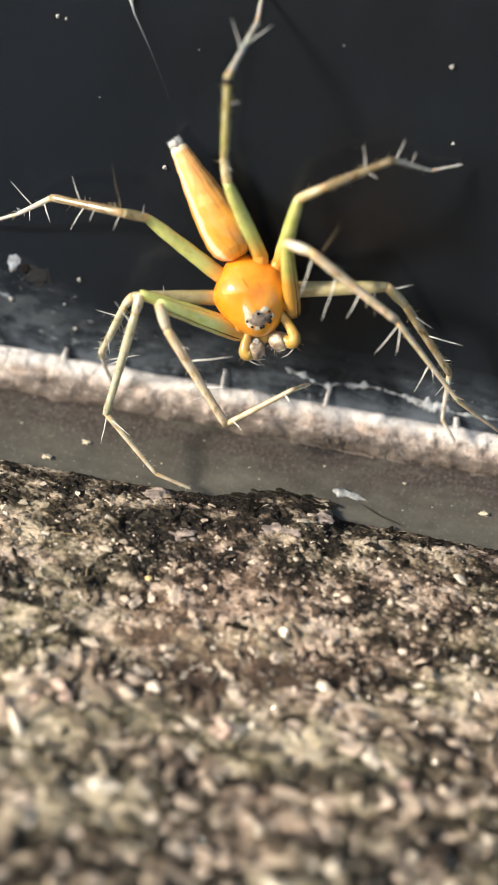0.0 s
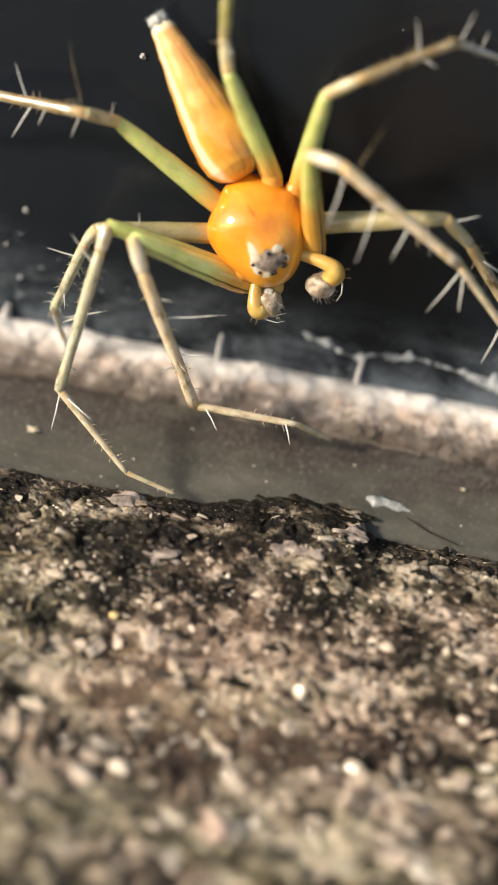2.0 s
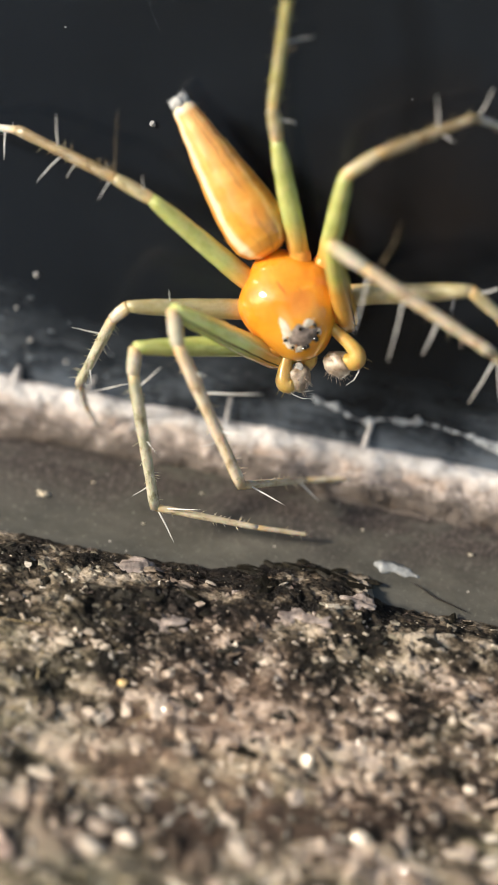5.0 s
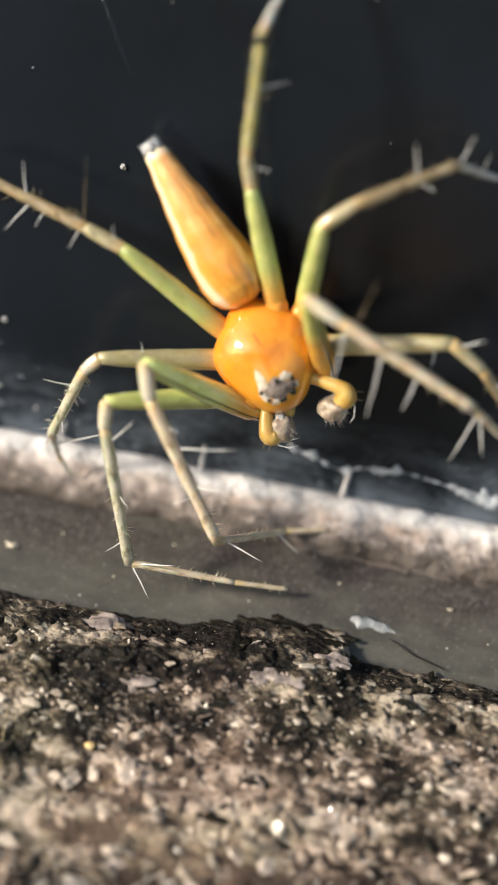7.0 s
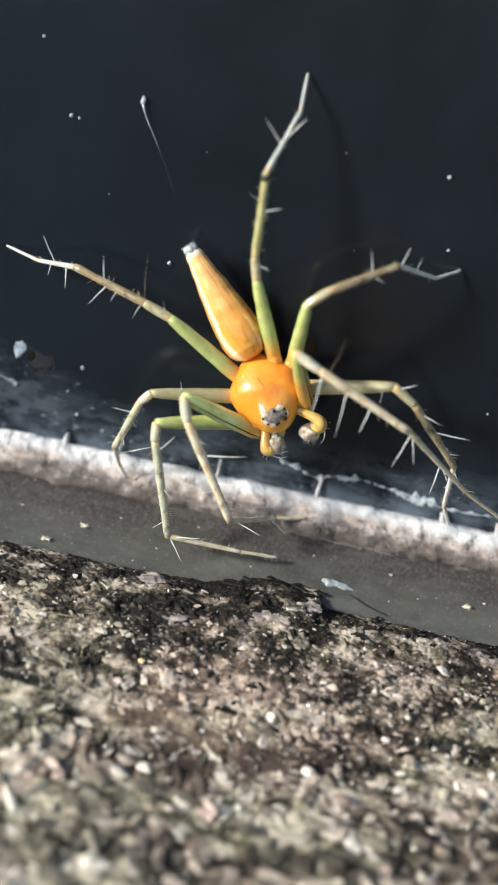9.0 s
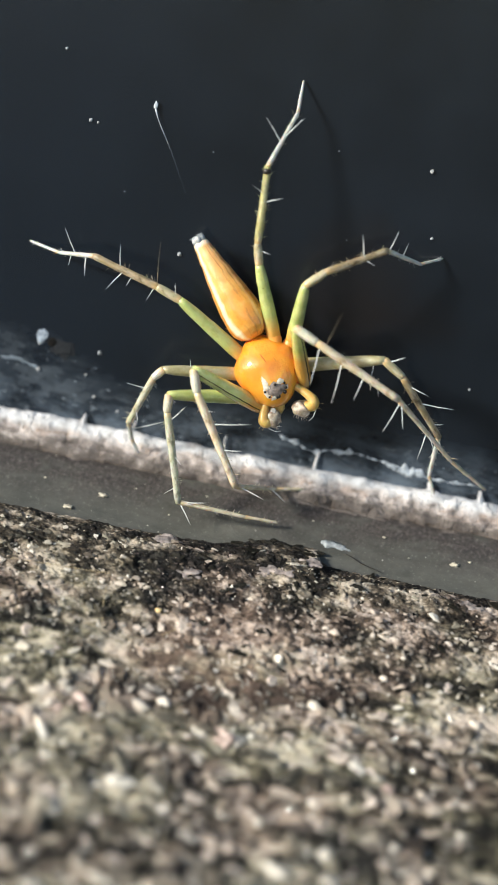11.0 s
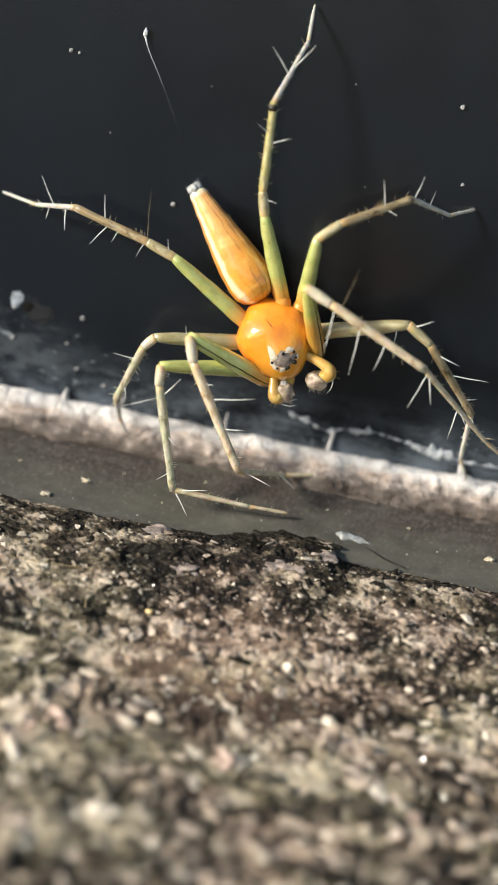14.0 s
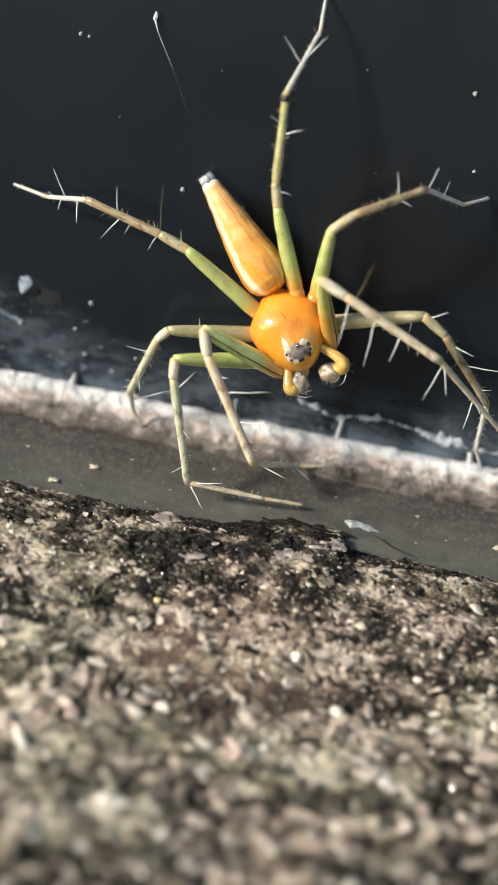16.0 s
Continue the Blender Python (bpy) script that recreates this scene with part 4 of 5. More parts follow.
def belly():
    rings = []
    for i in range(61):
        u = i / 60
        r = spread(BELLY, u)[0]
        ring = []
        for j in range(36):
            a = 2 * math.pi * j / 36
            k = r * (1 + 0.03 * noise.noise(Vector((math.cos(a), math.sin(a), u * 6))))
            ring.append((k * math.sin(a), k * 0.92 * math.cos(a) + 0.05 * math.sin(u * 3.1), u * BELLY_LONG))
        rings.append(ring)
    skins = [loft(rings)]
    rnd = random.Random(4)
    for _ in range(260):
        u, a = rnd.uniform(0.03, 0.99), rnd.uniform(0, 2 * math.pi)
        r = spread(BELLY, u)[0]
        d = Vector((math.sin(a), 0.92 * math.cos(a), 0))
        p = d * r + Vector((0, 0.05 * math.sin(u * 3.1), u * BELLY_LONG))
        q = p + (d * 0.8 + Vector((0, 0, 0.9))) * rnd.uniform(0.03, 0.075)
        skins.append(tube([p, q], [0.0035, 0.001], 3))
    return mesh_of("abdomen", *joined(*skins), M_ABDOMEN)


abdomen = put("abdomen", belly(), spider, "long tapered orange abdomen with thin brown lines", basis(BELLY_FROM, BELLY_TO, (0, -1, 0)))
for i, (dx, dy, long, r) in enumerate(((-0.11, 0.06, 0.22, 0.13), (0.11, 0.05, 0.20, 0.13), (0.0, -0.11, 0.18, 0.12), (-0.02, 0.13, 0.20, 0.12))):
    s = tube([(dx, dy, BELLY_LONG - 0.08), (dx * 1.2, dy * 1.2, BELLY_LONG + long * 0.5), (dx * 1.3, dy * 1.3, BELLY_LONG + long)], [r, r * 0.95, r * 0.5], 8, 0.15, i)
    hairs = []
    rnd = random.Random(i)
    for _ in range(60):
        a = rnd.uniform(0, 6.28)
        p = Vector((dx * 1.2, dy * 1.2, BELLY_LONG + long * rnd.uniform(0.3, 1.0)))
        hairs.append(tube([p, p + Vector((math.cos(a) * 0.15, math.sin(a) * 0.15, rnd.uniform(-0.04, 0.09)))], [0.0035, 0.001], 3))
    put("spinneret", mesh_of("spinneret", *joined(s, *hairs), M_SPIN), abdomen, "grey and white spinneret")

# waist and chest plate under the shield
put("waist", mesh_of("waist", *tube([(-0.85, 0.45, 0.42), (-1.05, 0.42, 0.68), (-1.2, 0.4, 0.92)], [0.2, 0.17, 0.22], 12), M_COXA), spider)
put("sternum", mesh_of("sternum", *ball((-0.42, 0.60, -0.4), 0.9, 2.0, 0.05, (0.85, 0.40, 1.15), 3), M_COXA), spider, "dull orange underside")


# face: grey patch, white scale hairs and the eyes
def patch(name, u, a, size, long, material, seed, label):
    rings = []
    for k in range(5):
        ring = []
        for j in range(14):
            t = 2 * math.pi * j / 14
            r = (k / 4) * (0.88 + 0.22 * math.cos(4 * t) + 0.3 * noise.noise(Vector((math.cos(t) * 2 + seed, math.sin(t) * 2, seed))))
            uu = u + r * math.cos(t) * long / SHELL_LONG
            ring.append(tuple(shell_point(min(uu, 0.99), a + r * math.sin(t) * size, 0.030 * (1 - (k / 4) ** 2) + 0.004)))
        rings.append(ring)
    put(name, mesh_of(name, *loft(rings, False), material), carapace, label)


def tuft(u, a, wide, long, count, seed):
    """A clump of short scale hairs lying on the shell."""
    rnd = random.Random(seed)
    rings = []
    for i in range(5):
        ring = []
        for j in range(24):
            t = 2 * math.pi * j / 24
            r = (i / 4) * (0.95 + 0.30 * max(0.0, math.cos(3 * t + math.pi)) + 0.35 * noise.noise(Vector((math.cos(t) * 3 + seed, math.sin(t) * 3, seed))))
            ring.append(tuple(shell_point(min(u + r * math.cos(t) * long / SHELL_LONG, 0.985), a + r * math.sin(t) * wide, 0.016 * (1 - (i / 4) ** 2) + 0.006)))
        rings.append(ring)
    skins = [loft(rings, False)]
    for _ in range(count):
        r, t = math.sqrt(rnd.random()), rnd.uniform(0, 2 * math.pi)
        uu, aa = u + r * math.cos(t) * long / SHELL_LONG, a + r * math.sin(t) * wide
        p = shell_point(min(uu, 0.98), aa, 0.004)
        q = shell_point(min(max(uu + rnd.uniform(-0.035, 0.01), 0.3), 0.985), aa + rnd.uniform(-0.06, 0.06), rnd.uniform(0.004, 0.016))
        skins.append(tube([p, (p + q) / 2 + Vector((0, 0.010, 0)), q], [0.006, 0.006, 0.002], 4))
    put("hair_tuft", mesh_of("hair_tuft", *joined(*skins), M_HAIR), carapace, "white scale hairs")


FACE = 0.0
patch("eye_patch", 0.785, FACE + 0.02, 0.50, 0.29, M_PATCH, 1.0, "grey-brown patch between the eyes")
for u, a, wide, long, count, seed in ((0.80, -0.44, 0.10, 0.17, 60, 2), (0.70, -0.30, 0.11, 0.14, 52, 3), (0.63, -0.28, 0.08, 0.16, 14, 6), (0.70, 0.27, 0.14, 0.09, 36, 4), (0.878, -0.24, 0.16, 0.06, 26, 5), (0.80, 0.55, 0.05, 0.08, 16, 8)):
    tuft(u, FACE + a, wide, long, count, seed)
for u, a, r in ((0.715, 0.04, 0.050), (0.735, 0.42, 0.042), (0.76, -0.44, 0.042), (0.80, 0.47, 0.045), (0.845, 0.40, 0.070), (0.878, 0.06, 0.050), (0.882, -0.05, 0.045), (0.84, -0.40, 0.040)):
    put("eye", mesh_of("eye", *ball(shell_point(u, FACE + a, 0.010), r * 1.15), M_EYE), carapace, "shiny black eye")
for dx in (-0.2, 0.2):
    put("chelicera", mesh_of("chelicera", *tube([(0.04 + dx, 0.0, -1.40), (0.07 + dx, 0.12, -1.66), (0.08 + dx * 0.9, 0.32, -1.85), (0.10 + dx * 0.6, 0.5, -1.95)], [0.2, 0.21, 0.16, 0.06], 12), M_PALP), spider, "yellow-orange jaw")


# pedipalps: a bent limb that carries a fuzzy bulb, along its own z
def rounded(points, radii, times=2):
    """The same line with its corners cut."""
    pts, rad = [Vector(p) for p in points], list(radii)
    for _ in range(times):
        p2, r2 = [pts[0]], [rad[0]]
        for a, b, r, s in zip(pts, pts[1:], rad, rad[1:]):
            p2 += [a.lerp(b, 0.25), a.lerp(b, 0.75)]
            r2 += [r * 0.75 + s * 0.25, r * 0.25 + s * 0.75]
        pts, rad = p2 + [pts[-1]], r2 + [rad[-1]]
    return pts, rad


def palp(name_at, bend, size, seed, girth=1.0, back=0.20, bulb=0.30, curl=1.0):
    pts = [Vector(p) * size for p in ((0, 0, 0), (0.0, 0.03, 0.30), (0.01 * bend, 0.05, 0.58), (0.05 * curl * bend, 0.05, 0.78), (0.18 * curl * bend, 0.02, 0.82), (0.26 * curl * bend, -0.02, 0.84 - 0.14 * curl))]
    rad = [r * girth for r in (0.13, 0.145, 0.17, 0.21, 0.22, 0.18)]
    bristle = [tube([p, p + Vector((-0.10 * bend, 0.03, 0.28)) * size], [0.012, 0.003], 3) for p in pts[2:5]]
    ob = put("pedipalp", mesh_of("pedipalp", *joined(tube(*rounded(pts, rad), 14, 0.05, seed), *bristle), M_PALP), spider, "yellow feeler beside the jaws", name_at)
    tip = Vector((0.38 * curl * bend, -0.02, 0.78 - 0.16 * curl)) * size
    hairs = []
    rnd = random.Random(seed)
    for _ in range(60):
        d = Vector((rnd.uniform(-1, 1), rnd.uniform(-0.6, 1), rnd.uniform(-0.4, 1))).normalized()
        p = tip + d * bulb * 0.8 * girth
        hairs.append(tube([p, p + d * rnd.uniform(0.05, 0.22) + Vector((0, 0, 0.07))], [0.008, 0.002], 3))
    put("palp_bulb", mesh_of("palp_bulb", *joined(ball(tip, bulb * girth, seed, 0.30, (0.95, 0.9, 1.1), 3), *hairs), M_BULB), ob, "hairy grey-brown bulb")
    put("palp_tip", mesh_of("palp_tip", *ball(tip + Vector((-0.05 * bend, 0.06, -back)) * size, 0.14 * girth, seed + 1, 0.35, (1, 0.9, 1.2), 3), M_GLASSY), ob, "greyish glassy tip")
    for lean in (0.0, 0.16):
        p = Vector((0.10 * curl * bend, 0.02, 0.84 - lean)) * size
        put("bristle", mesh_of("bristle", *tube([p, p + Vector((0.26 * bend, 0.02, 0.16)), p + Vector((0.52 * bend, 0.05, 0.20)), p + Vector((0.74 * bend, 0.10, 0.14))], [0.018, 0.015, 0.011, 0.003], 5), M_SPINE), ob, "long pale bristle")
    return ob


def palp_pose(base, ahead, out):
    return basis(base, Vector(base) + Vector(ahead), out)


PALP_L_BASE, PALP_R_BASE = (-0.22, 0.02, -1.38), (0.60, 0.10, -0.74)
palp_l = palp(palp_pose(PALP_L_BASE, (0.05, -0.3, -1), (0, -1, 0)), 0.9, 1.1, 11, 1.0)
palp_r = palp(palp_pose(PALP_R_BASE, (0.7, -0.3, -0.6), (0, -1, 0)), -0.85, 1.25, 12, 1.0, -0.12, 0.32, 1.45)


# ---- small things on the wall, bead and sill ----
def speck(x, y, z, r, seed, name="dust_speck", label="tiny pale dust speck stuck to the dark wall", material=M_DUST, squash=(1, 0.7, 1)):
    return put(name, mesh_of(name, *ball((0, 0, 0), r, seed, 0.9, squash, 3), material), None, label, Matrix.Translation(Vector((x, y, z)) * MM), "dust", group="dust specks")


for i, (x, z, r) in enumerate(((4.72, 12.0, 0.085), (5.18, 9.64, 0.06), (-3.66, 7.35, 0.09), (-8.89, 13.84, 0.06), (-7.62, 11.5, 0.075), (-7.35, 11.47, 0.05), (1.32, 12.08, 0.03), (7.62, 4.48, 0.05), (-5.91, 3.20, 0.08), (-8.04, 2.15, 0.085), (-5.84, 1.52, 0.06), (-6.28, 2.28, 0.05), (-8.15, 3.12, 0.06), (-3.1, 11.2, 0.025), (2.2, 9.0, 0.02), (-6.0, 9.2, 0.025), (-4.2, 1.7, 0.05), (-2.9, 1.9, 0.04), (-4.9, 1.15, 0.06))):
    speck(x, -0.45 * r, z, 0.75 * r, i * 1.7)
rnd_dust = random.Random(12)
for i in range(18):
    side = rnd_dust.random() < 0.7
    x, z = (rnd_dust.uniform(-9.5, -2.6) if side else rnd_dust.uniform(3.0, 9.5)), 0.95 + 2.3 * rnd_dust.random() ** 1.6
    r = rnd_dust.uniform(0.012, 0.048)
    speck(x, -0.3 * r, z, r, 90 + i * 1.3, "dust_speck", "tiny bluish dust speck near the foot of the dark wall", M_SMEAR, (2.2, 0.15, 0.7))
for i, (x, y, z, r) in enumerate(((-4.68, -2.10, -1.56, 0.12), (-5.84, -2.66, -2.07, 0.12), (8.29, -2.12, -1.58, 0.13), (8.8, -1.95, -1.41, 0.05), (-2.2, -2.3, -1.74, 0.03), (2.97, -1.62, -1.11, 0.035), (-6.9, -1.9, -1.36, 0.04), (0.6, -2.0, -1.46, 0.025), (5.6, -1.7, -1.18, 0.05), (6.6, -2.2, -1.63, 0.03), (-3.6, -1.7, -1.18, 0.03), (-1.0, -1.5, -1.01, 0.03))):
    speck(x, y, z + 0.03, r, 40 + i, "sand_crumb", "cream crumb of sand lying on the grey sill", M_CRUMB, (1.3, 0.8, 0.6))


def strand(name, pts, radii, material, label, category, seed=0.0, wobble=0.5, sides=7, squash=1.0, step=0.1, wander=0.05):
    line, rad = [], []
    vs = [Vector(p) for p in pts]
    for i, (a, b) in enumerate(zip(vs, vs[1:])):
        k = max(1, int((b - a).length / step))
        for j in range(k + (i == len(vs) - 2)):
            w = j / k
            p = a.lerp(b, w)
            line.append(p + Vector((noise.noise(p * 2 + Vector((seed, 0, 0))), 0.3 * noise.noise(p * 2 + Vector((0, seed, 0))), noise.noise(p * 2 + Vector((0, 0, seed))))) * wander)
            rad.append(radii[i] + (radii[i + 1] - radii[i]) * w)
    return put(name, mesh_of(name, *tube(line, rad, sides, wobble, seed, squash), material), None, label, None, category)


strand("silk_thread", [(-5.40, -0.10, 12.36), (-5.25, -0.12, 12.0), (-4.54, -0.2, 10.9), (-3.75, -0.3, 9.5)], [0.045, 0.016, 0.0016, 0.0004], M_SILK, "fine silk thread hanging down the dark wall", "silk", 1.0, 0.1, 5, 1.0, 0.15, 0.01)
put("silk_knot", mesh_of("silk_knot", *ball((0, 0, 0), 0.085, 2.0, 0.6, (0.8, 0.6, 1.6), 3), M_SILK), None, "bright knot of silk at the head of the thread", Matrix.Translation(Vector((-5.40, -0.10, 12.45)) * MM), "silk")
put("wall_pit", mesh_of("wall_pit", *ball((0, 0, 0), 0.15, 3.0, 0.5, (1, 0.12, 1.1), 3), M_PIT), None, "small dark pit in the painted wall", Matrix.Translation(Vector((-7.70, -0.005, 3.24)) * MM), "pit")
FLAKE = "ragged bluish-white flake of old paint above the sealant"
def smear(pts, widths, seed, height=0.05, material=M_FLAKE, label=FLAKE):
    """A thin ragged film of paint along a line on the wall."""
    vs = [Vector((x, 0, z)) for x, z in pts]
    rings = []
    for i, (a, b) in enumerate(zip(vs, vs[1:])):
        k = max(2, int((b - a).length / 0.035))
        across = Vector((-(b - a).z, 0, (b - a).x)).normalized()
        for j in range(k + (i == len(vs) - 2)):
            f = j / k
            p = a.lerp(b, f)
            gap = noise.noise(Vector((p.x * 3.1, p.z * 3.1, seed + 40)))
            w = 1.1 * (widths[i] + (widths[i + 1] - widths[i]) * f) * min(1.25, max(0.10, 0.75 + 2.6 * gap))
            n1 = noise.noise(Vector((p.x * 2.0, p.z * 2.0, seed)))
            n2 = noise.noise(Vector((p.x * 6.0, p.z * 6.0, seed + 9)))
            n3 = noise.noise(Vector((p.x * 7.0, p.z * 7.0, seed + 19)))
            up, down = w * max(0.12, 1 + 0.9 * n1 + 0.7 * n2), w * max(0.12, 1 - 0.6 * n1 + 0.8 * n3)
            q = p + across * 0.08 * noise.noise(Vector((p.x * 1.5, p.z, seed + 30)))
            h = height * (0.7 + 0.6 * n2)
            rings.append([tuple(q + across * up + Vector((0, 0.01, 0))), tuple(q + across * up * 0.6 + Vector((0, -h * 0.7, 0))), tuple(q + Vector((0, -h, 0))), tuple(q - across * down * 0.6 + Vector((0, -h * 0.7, 0))), tuple(q - across * down + Vector((0, 0.01, 0)))])
    put("paint_flake", mesh_of("paint_flake", *loft(rings), material), None, label, None, "paint flake")


put("paint_smudge", mesh_of("paint_smudge", *ball((0, 0, 0), 0.21, 5.0, 0.45, (0.95, 0.10, 1.2), 4), M_SMUDGE), None, "bluish-white smudge of paint beside a pit in the dark wall", Matrix.Translation(Vector((-8.10, -0.01, 3.40)) * MM), "paint smudge")
put("dirt_smear", mesh_of("dirt_smear", *ball((0, 0, 0), 0.34, 9.0, 0.9, (1.2, 0.03, 0.8), 4), M_GRIME), None, "dull grey smear beside the pit in the dark wall", Matrix.Translation(Vector((-7.25, 0.0, 3.10)) * MM), "dirt smear")
smear([(1.15, 1.45), (1.6, 1.30), (2.17, 1.13), (2.70, 1.05)], [0.03, 0.09, 0.10, 0.10], 2.0)
smear([(2.66, 1.05), (2.85, 1.22), (3.3, 1.28), (4.0, 1.32), (4.35, 1.28)], [0.12, 0.13, 0.08, 0.11, 0.03], 3.0)
smear([(4.45, 1.28), (5.18, 1.17), (5.75, 0.98)], [0.04, 0.07, 0.09], 4.0)
smear([(5.65, 0.98), (6.0, 1.0), (6.4, 1.03), (6.85, 0.93)], [0.10, 0.20, 0.18, 0.05], 5.0, 0.07)
smear([(6.9, 0.95), (7.6, 0.90), (8.3, 0.95), (8.95, 1.0)], [0.05, 0.07, 0.06, 0.05], 6.0)
smear([(-9.7, 2.42), (-8.8, 2.34), (-8.0, 2.20)], [0.04, 0.07, 0.04], 8.0, 0.02, M_SMEAR, "thin bluish-white smear on the dark wall")
for seed, pts, rad in ((7.0, [(2.71, -0.06, 1.1), (2.66, -0.12, 0.75), (2.62, -0.2, 0.28)], [0.07, 0.06, 0.11]), (8.0, [(-0.75, -0.12, 1.08), (-0.77, -0.15, 0.8), (-0.8, -0.2, 0.32)], [0.05, 0.055, 0.06]), (9.0, [(6.9, -0.1, 0.85), (7.0, -0.2, 0.5), (7.1, -0.25, 0.2)], [0.1, 0.16, 0.2]), (10.0, [(8.8, -0.1, 0.85), (8.85, -0.2, 0.6), (8.9, -0.25, 0.3)], [0.08, 0.14, 0.2]), (11.0, [(-6.0, -0.1, 0.85), (-6.05, -0.15, 0.6), (-6.1, -0.2, 0.35)], [0.05, 0.15, 0.2]), (12.0, [(-4.15, -0.1, 0.95), (-4.2, -0.15, 0.7), (-4.2, -0.2, 0.32)], [0.03, 0.06, 0.12])):
    strand("sealant_spur", pts, rad, M_BEAD, "small white sealant spur standing up from the bead", "sealant", seed, 0.6, 8, 0.7, 0.08)
strand("sealant_lip", [(0.9, -1.02, -0.66), (2.2, -1.04, -0.66), (4.5, -1.05, -0.68), (7.0, -1.05, -0.70), (12.0, -1.05, -0.72)], [0.03, 0.09, 0.10, 0.09, 0.10], M_BEAD, "thin beige lip of sealant along the bead", "sealant", 31.0, 0.7, 8, 0.6, 0.1)
strand("plaster_chip", [(3.4, -2.20, -1.62), (3.6, -2.22, -1.62), (3.9, -2.25, -1.66), (4.2, -2.27, -1.70), (4.5, -2.3, -1.74)], [0.04, 0.16, 0.10, 0.14, 0.02], M_CHIP, "flat white plaster chip lying on the grey sill", "chip", 13.0, 1.6, 10, 0.35, 0.05, 0.12)
strand("dry_fibre", [(4.3, -2.5, -1.80), (5.0, -2.7, -2.0), (5.7, -2.85, -2.15)], [0.012, 0.02, 0.008], M_DARK, "thin dark fibre at the cement edge", "fibre", 14.0, 0.1, 5)
strand("dry_fibre", [(-1.5, -6.6, -4.75), (-0.9, -6.4, -4.45), (-0.3, -6.1, -4.25)], [0.008, 0.016, 0.008], M_STRAW, "straw-coloured fibre lying on the cement", "fibre", 15.0, 0.1, 5)
for i, (x, y, z, r) in enumerate(((6.55, -3.18, -2.36, 0.10), (6.82, -3.25, -2.40, 0.12), (7.05, -3.36, -2.46, 0.08))):
    rust_crumb = put("rust_crumb", mesh_of("rust_crumb", *ball((0, 0, 0), r, 60 + i, 0.8, (1.2, 0.8, 0.8), 3), M_RUST), None, "rust-brown crumb at the cement edge", Matrix.Translation(Vector((x, y, z)) * MM), "crumb", group="rust crumbs")

M_SCAB = plain("pinkish_scab", (0.07, 0.056, 0.050), (0.50, 0.425, 0.385), 0.30, 0.6, 0.06)
for i, (x, y, z, r) in enumerate(((3.15, -3.70, -2.06, 0.30), (1.70, -4.30, -2.40, 0.34), (2.32, -4.38, -2.32, 0.26), (-2.10, -3.62, -2.30, 0.36), (-1.00, -4.87, -2.85, 0.34), (0.55, -4.05, -2.30, 0.24), (8.80, -4.15, -2.36, 0.34))):
    put("mortar_scab", mesh_of("mortar_scab", *ball((0, 0, -0.06), r * 0.88, 70 + i * 1.7, 0.9, (1.5, 0.8, 0.42), 4), M_SCAB), None, "pale pinkish scab of mortar lying in the black crust", Matrix.Translation(Vector((x, y, z)) * MM) @ Matrix.Rotation(0.55, 4, "X"), "scab", group="mortar scabs")
put("amber_grain", mesh_of("amber_grain", *ball((0, 0, 0), 0.10, 4.0, 0.3, (1.2, 1, 0.9), 3), plain("amber_grain", (0.82, 0.52, 0.18), (0.94, 0.76, 0.42), 0.3, 0.12, 0.01, coat=1.0)), None, "glossy amber grain in the cement", Matrix.Translation(Vector((-1.76, -5.90, -4.14)) * MM), "grain")


def fibre(places, r, label, lift=0.05):
    pts = [tuple(cement_point(x, float(np.interp(out, _far, _run)), lift)) for x, out in places]
    strand("fibre", pts, [r] * len(pts), M_STRAW, label, "fibre", seed=places[0][0], wander=0.03)


fibre(((-7.22, 2.28), (-5.56, 2.26), (-3.67, 2.24)), 0.009, "fine pale hair lying across the dark cement")
fibre(((-3.72, 2.56), (-3.67, 3.04), (-3.56, 3.6)), 0.012, "short straw-coloured fibre caught on the cement")
fibre(((-4.1, 3.7), (-3.25, 3.74)), 0.012, "short straw-coloured fibre caught on the cement")


single_stones(near)


# ---- depth of field: the lens is focused just behind the spider ----
cam.data.dof.use_dof = True
cam.data.dof.focus_object = rust_crumb
cam.data.dof.aperture_fstop = 41.0


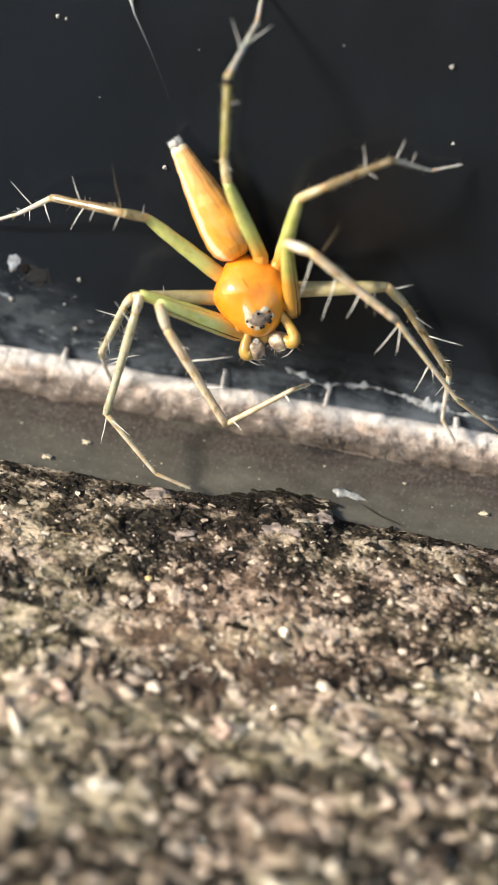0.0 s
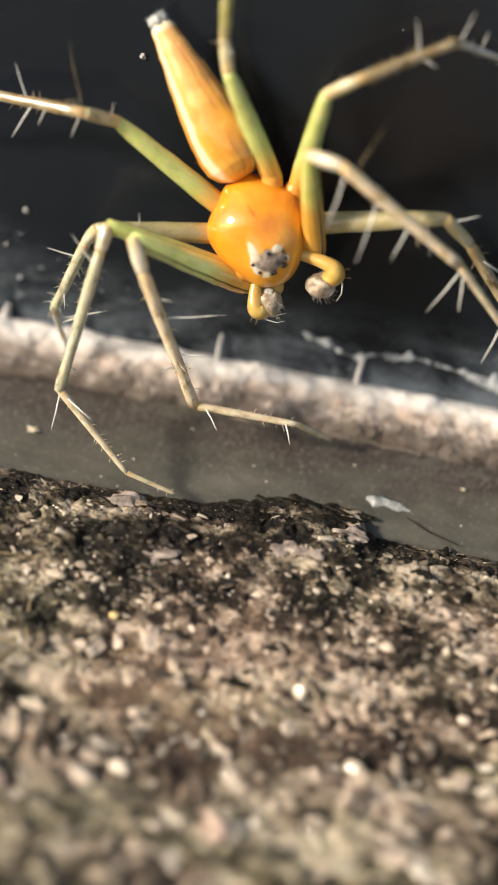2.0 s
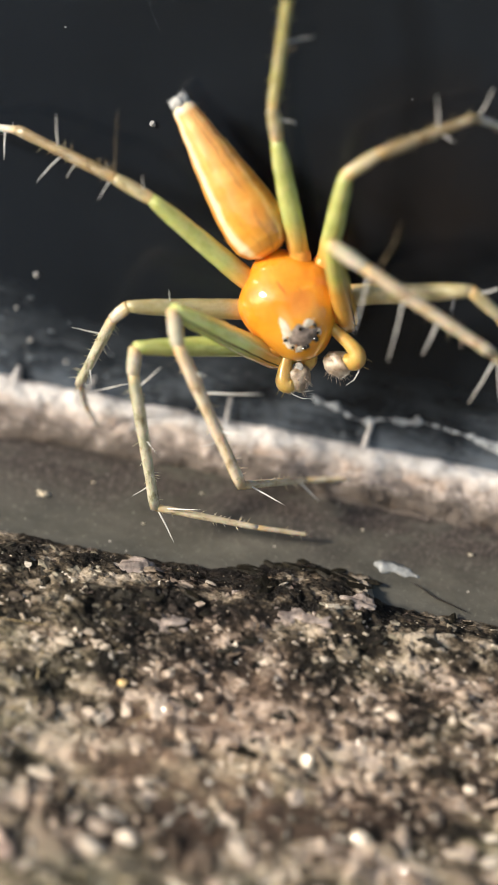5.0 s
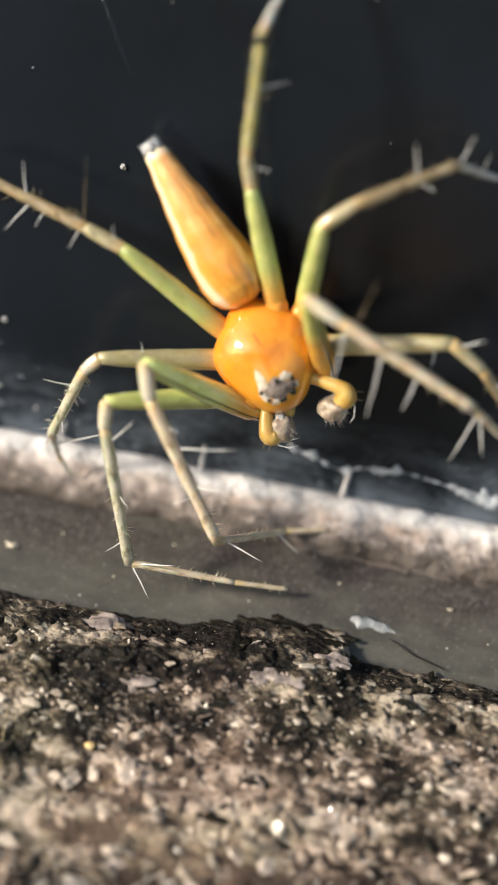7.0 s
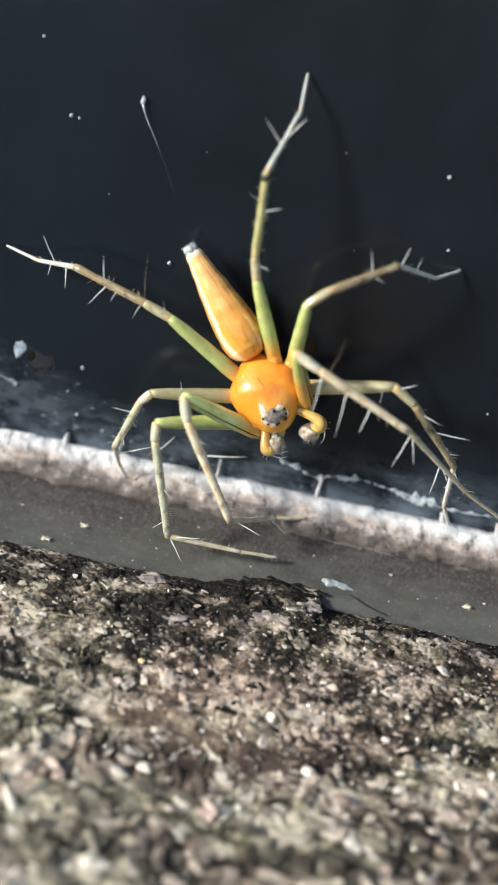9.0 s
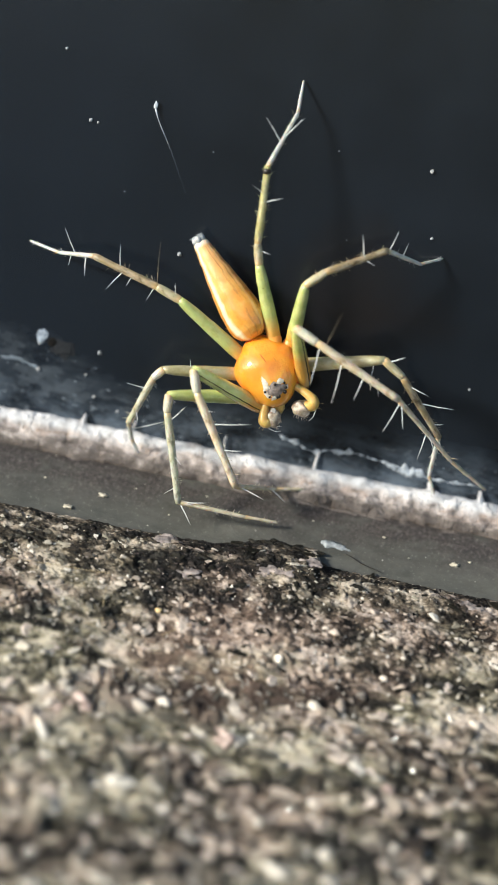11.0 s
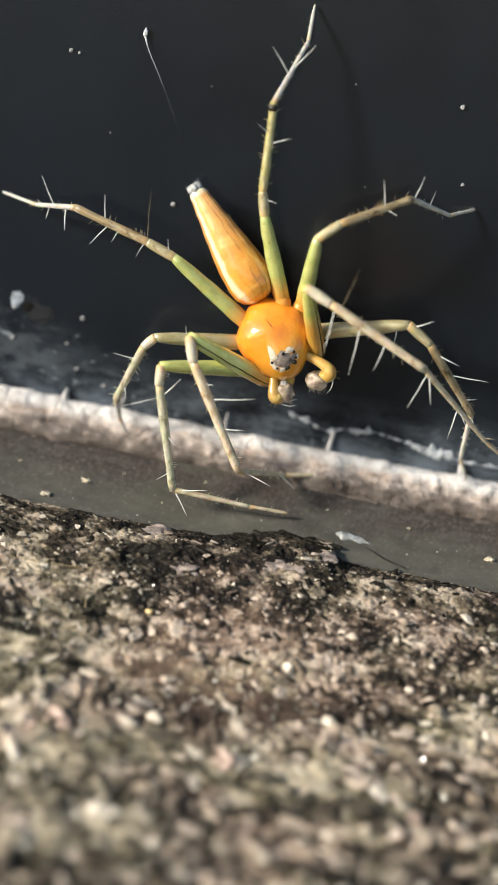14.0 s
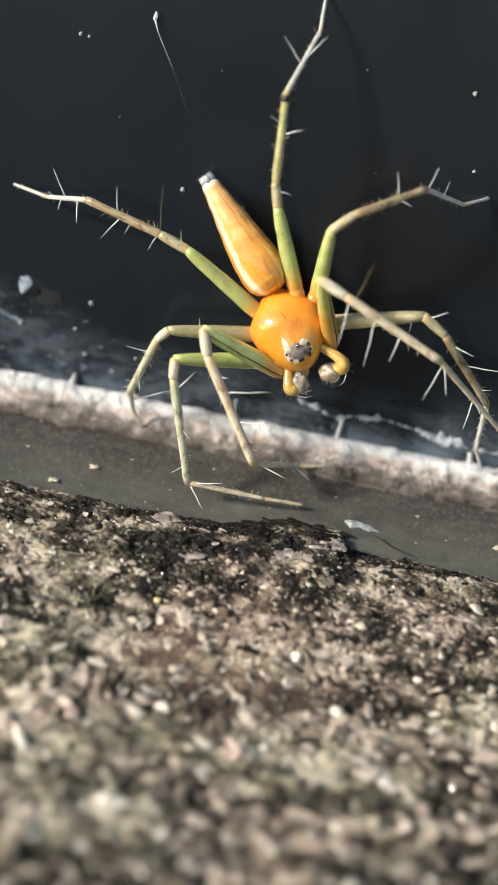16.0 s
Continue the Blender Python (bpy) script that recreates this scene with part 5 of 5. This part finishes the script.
# ---- what moves ----
def motions():
    def at(dx, dz, turn=0.0):
        return Matrix.Translation((HOME + Vector((dx, 0, dz))) * MM) @ pose(0, 0, 0, 0, turn, 0)

    early = at(-0.51, 0.06, 3.0)
    walk(spider, [(0.0, early), (3.4, early), (4.1, at(-0.3, 0.06, 1.8)), (4.8, at(-0.03, 0.04, 0.1)), (5.5, at(0.014, 0.032, -0.15)), (6.0, at(0.026, 0.045, -0.37)), (6.5, at(0.054, 0.063, -0.29)), (7.0, at(0.055, 0.052, -0.35)), (7.5, at(0.038, 0.015, -0.25)), (8.5, at(0.038, 0.02, -0.17)), (9.0, at(0.041, 0.077, -0.23)), (9.5, at(0.014, 0.091, -0.41)), (10.0, at(0.0, 0.055, -0.1)), (12.5, at(0, 0)), (13.5, at(0.015, -0.022, 0.02)), (14.0, at(0.019, -0.038, -0.08)), (14.5, at(0.032, -0.049, -0.06)), (15.0, at(0.061, -0.083, -0.19)), (15.5, at(0.148, -0.137, -0.78)), (16.0, at(0.172, -0.143, -0.85))])

    # where the joints past the hip were before the spider stepped, and the foreleg while it was held up
    old = {"A": [(-1.8, -0.36, 3.04), (-2.03, -0.31, 3.7), (-2.4, -0.84, 6.37), (-1.98, 0.8, 7.84), (-2.05, 1.7, 8.66)],
           "B": [(0.45, -0.46, 3.09), (1.04, -0.71, 3.59), (3.0, 0.06, 4.8), (4.25, 1.05, 4.5), (5.16, 1.5, 4.81)],
           "C": [(0.37, -1.16, 1.83), (1.13, -1.6, 1.85), (4.21, -1.05, 0.16), (6.78, -0.25, -2.26), (8.28, 0.66, -3.19)],
           "D": [(3.77, -0.38, 0.98), (4.38, -0.07, 0.44), (6.28, 0.53, -1.62), (6.42, 0.78, -3.29), (7.03, 0.61, -3.91)]}
    old.update({"E": [(-4.03, -0.04, 1.3), (-4.69, -0.59, 1.46), (-7.14, 0.36, 1.18), (-8.26, 1.0, 0.21), (-9.28, 1.5, -0.44)],
           "F": [(-3.97, -0.75, -1.05), (-4.16, -0.56, -1.43), (-4.69, 0.14, -3.4), (-4.49, 0.64, -4.1), (-4.22, 0.92, -4.62)],
           "G": [(-3.73, -1.04, -0.82), (-3.74, -1.2, -1.43), (-4.02, -1.51, -4.86), (-1.89, -1.67, -6.48), (-0.63, -1.46, -6.69)],
           "H": [(-3.05, -1.46, -0.87), (-2.61, -1.67, -1.63), (-0.2, -1.15, -4.45), (1.18, -1.24, -3.04), (2.05, -0.32, -2.7)]})
    raised = old["H"]
    old["H"] = old["H"][:2] + [(-0.92, -0.63, -4.72), (1.53, -0.50, -4.60), (2.50, 0.2, -5.05)]
    middle = [(-1.30, -0.1, 3.36), (-1.48, -0.22, 4.0), (-1.59, -0.2, 6.70)] + REST["A"][4:]

    def chain(key, aims):
        """Joints aimed at the given places, each segment at its own length."""
        out = [Vector(REST[key][0])]
        for i, aim in enumerate(aims):
            size = (Vector(REST[key][i + 1]) - Vector(REST[key][i])).length
            out.append(out[-1] + (Vector(aim) - out[-1]).normalized() * size)
        return out

    raised, middle = chain("H", raised), chain("A", middle)
    for key, segs in LEG.items():
        joints = chain(key, old[key])
        for i, ob in enumerate(segs):
            a, b = seg_pose(*joints[i:i + 2]), seg_pose(*REST[key][i:i + 2])
            first = [(0.0, a), (3.5, a)]
            if key == "H":
                up = seg_pose(*raised[i:i + 2])
                first = [(0.0, up), (1.2, up), (1.42, a), (3.5, a)]
            rows = first + [(4.9, b), (16.0, b)]
            if key == "A":
                c = seg_pose(*middle[i:i + 2])
                rows = first + [(4.9, c), (8.2, c), (9.0, b), (16.0, b)]
            walk(ob, rows)

    def left(x, z):
        return palp_pose(PALP_L_BASE, (x, -0.3, z), (0.1, -1, 0))

    def right(x, z):
        return palp_pose(PALP_R_BASE, (x, -0.3, z), (0, -1, 0))

    walk(palp_l, [(0.0, left(-0.05, -1)), (1.0, left(0.05, -1)), (2.0, left(0.15, -1)), (3.2, left(0.1, -1)), (5.3, left(-0.05, -1)), (6.5, left(0.1, -1)), (8.0, left(0.2, -1)), (9.5, left(0.1, -1)), (10.5, left(0.0, -1)), (12.3, left(-0.05, -1)), (14.0, left(0.12, -1)), (16.0, left(0.15, -1))])
    walk(palp_r, [(0.0, right(0.8, -0.65)), (1.05, right(0.8, -0.6)), (1.3, right(1.5, -0.02)), (3.2, right(1.45, -0.05)), (5.3, right(0.95, -0.5)), (6.2, right(0.95, -0.5)), (6.9, right(1.5, -0.02)), (8.5, right(1.45, -0.1)), (10.2, right(1.3, -0.3)), (12.3, right(1.0, -0.5)), (14.0, right(1.25, -0.3)), (16.0, right(1.2, -0.35))])


motions()
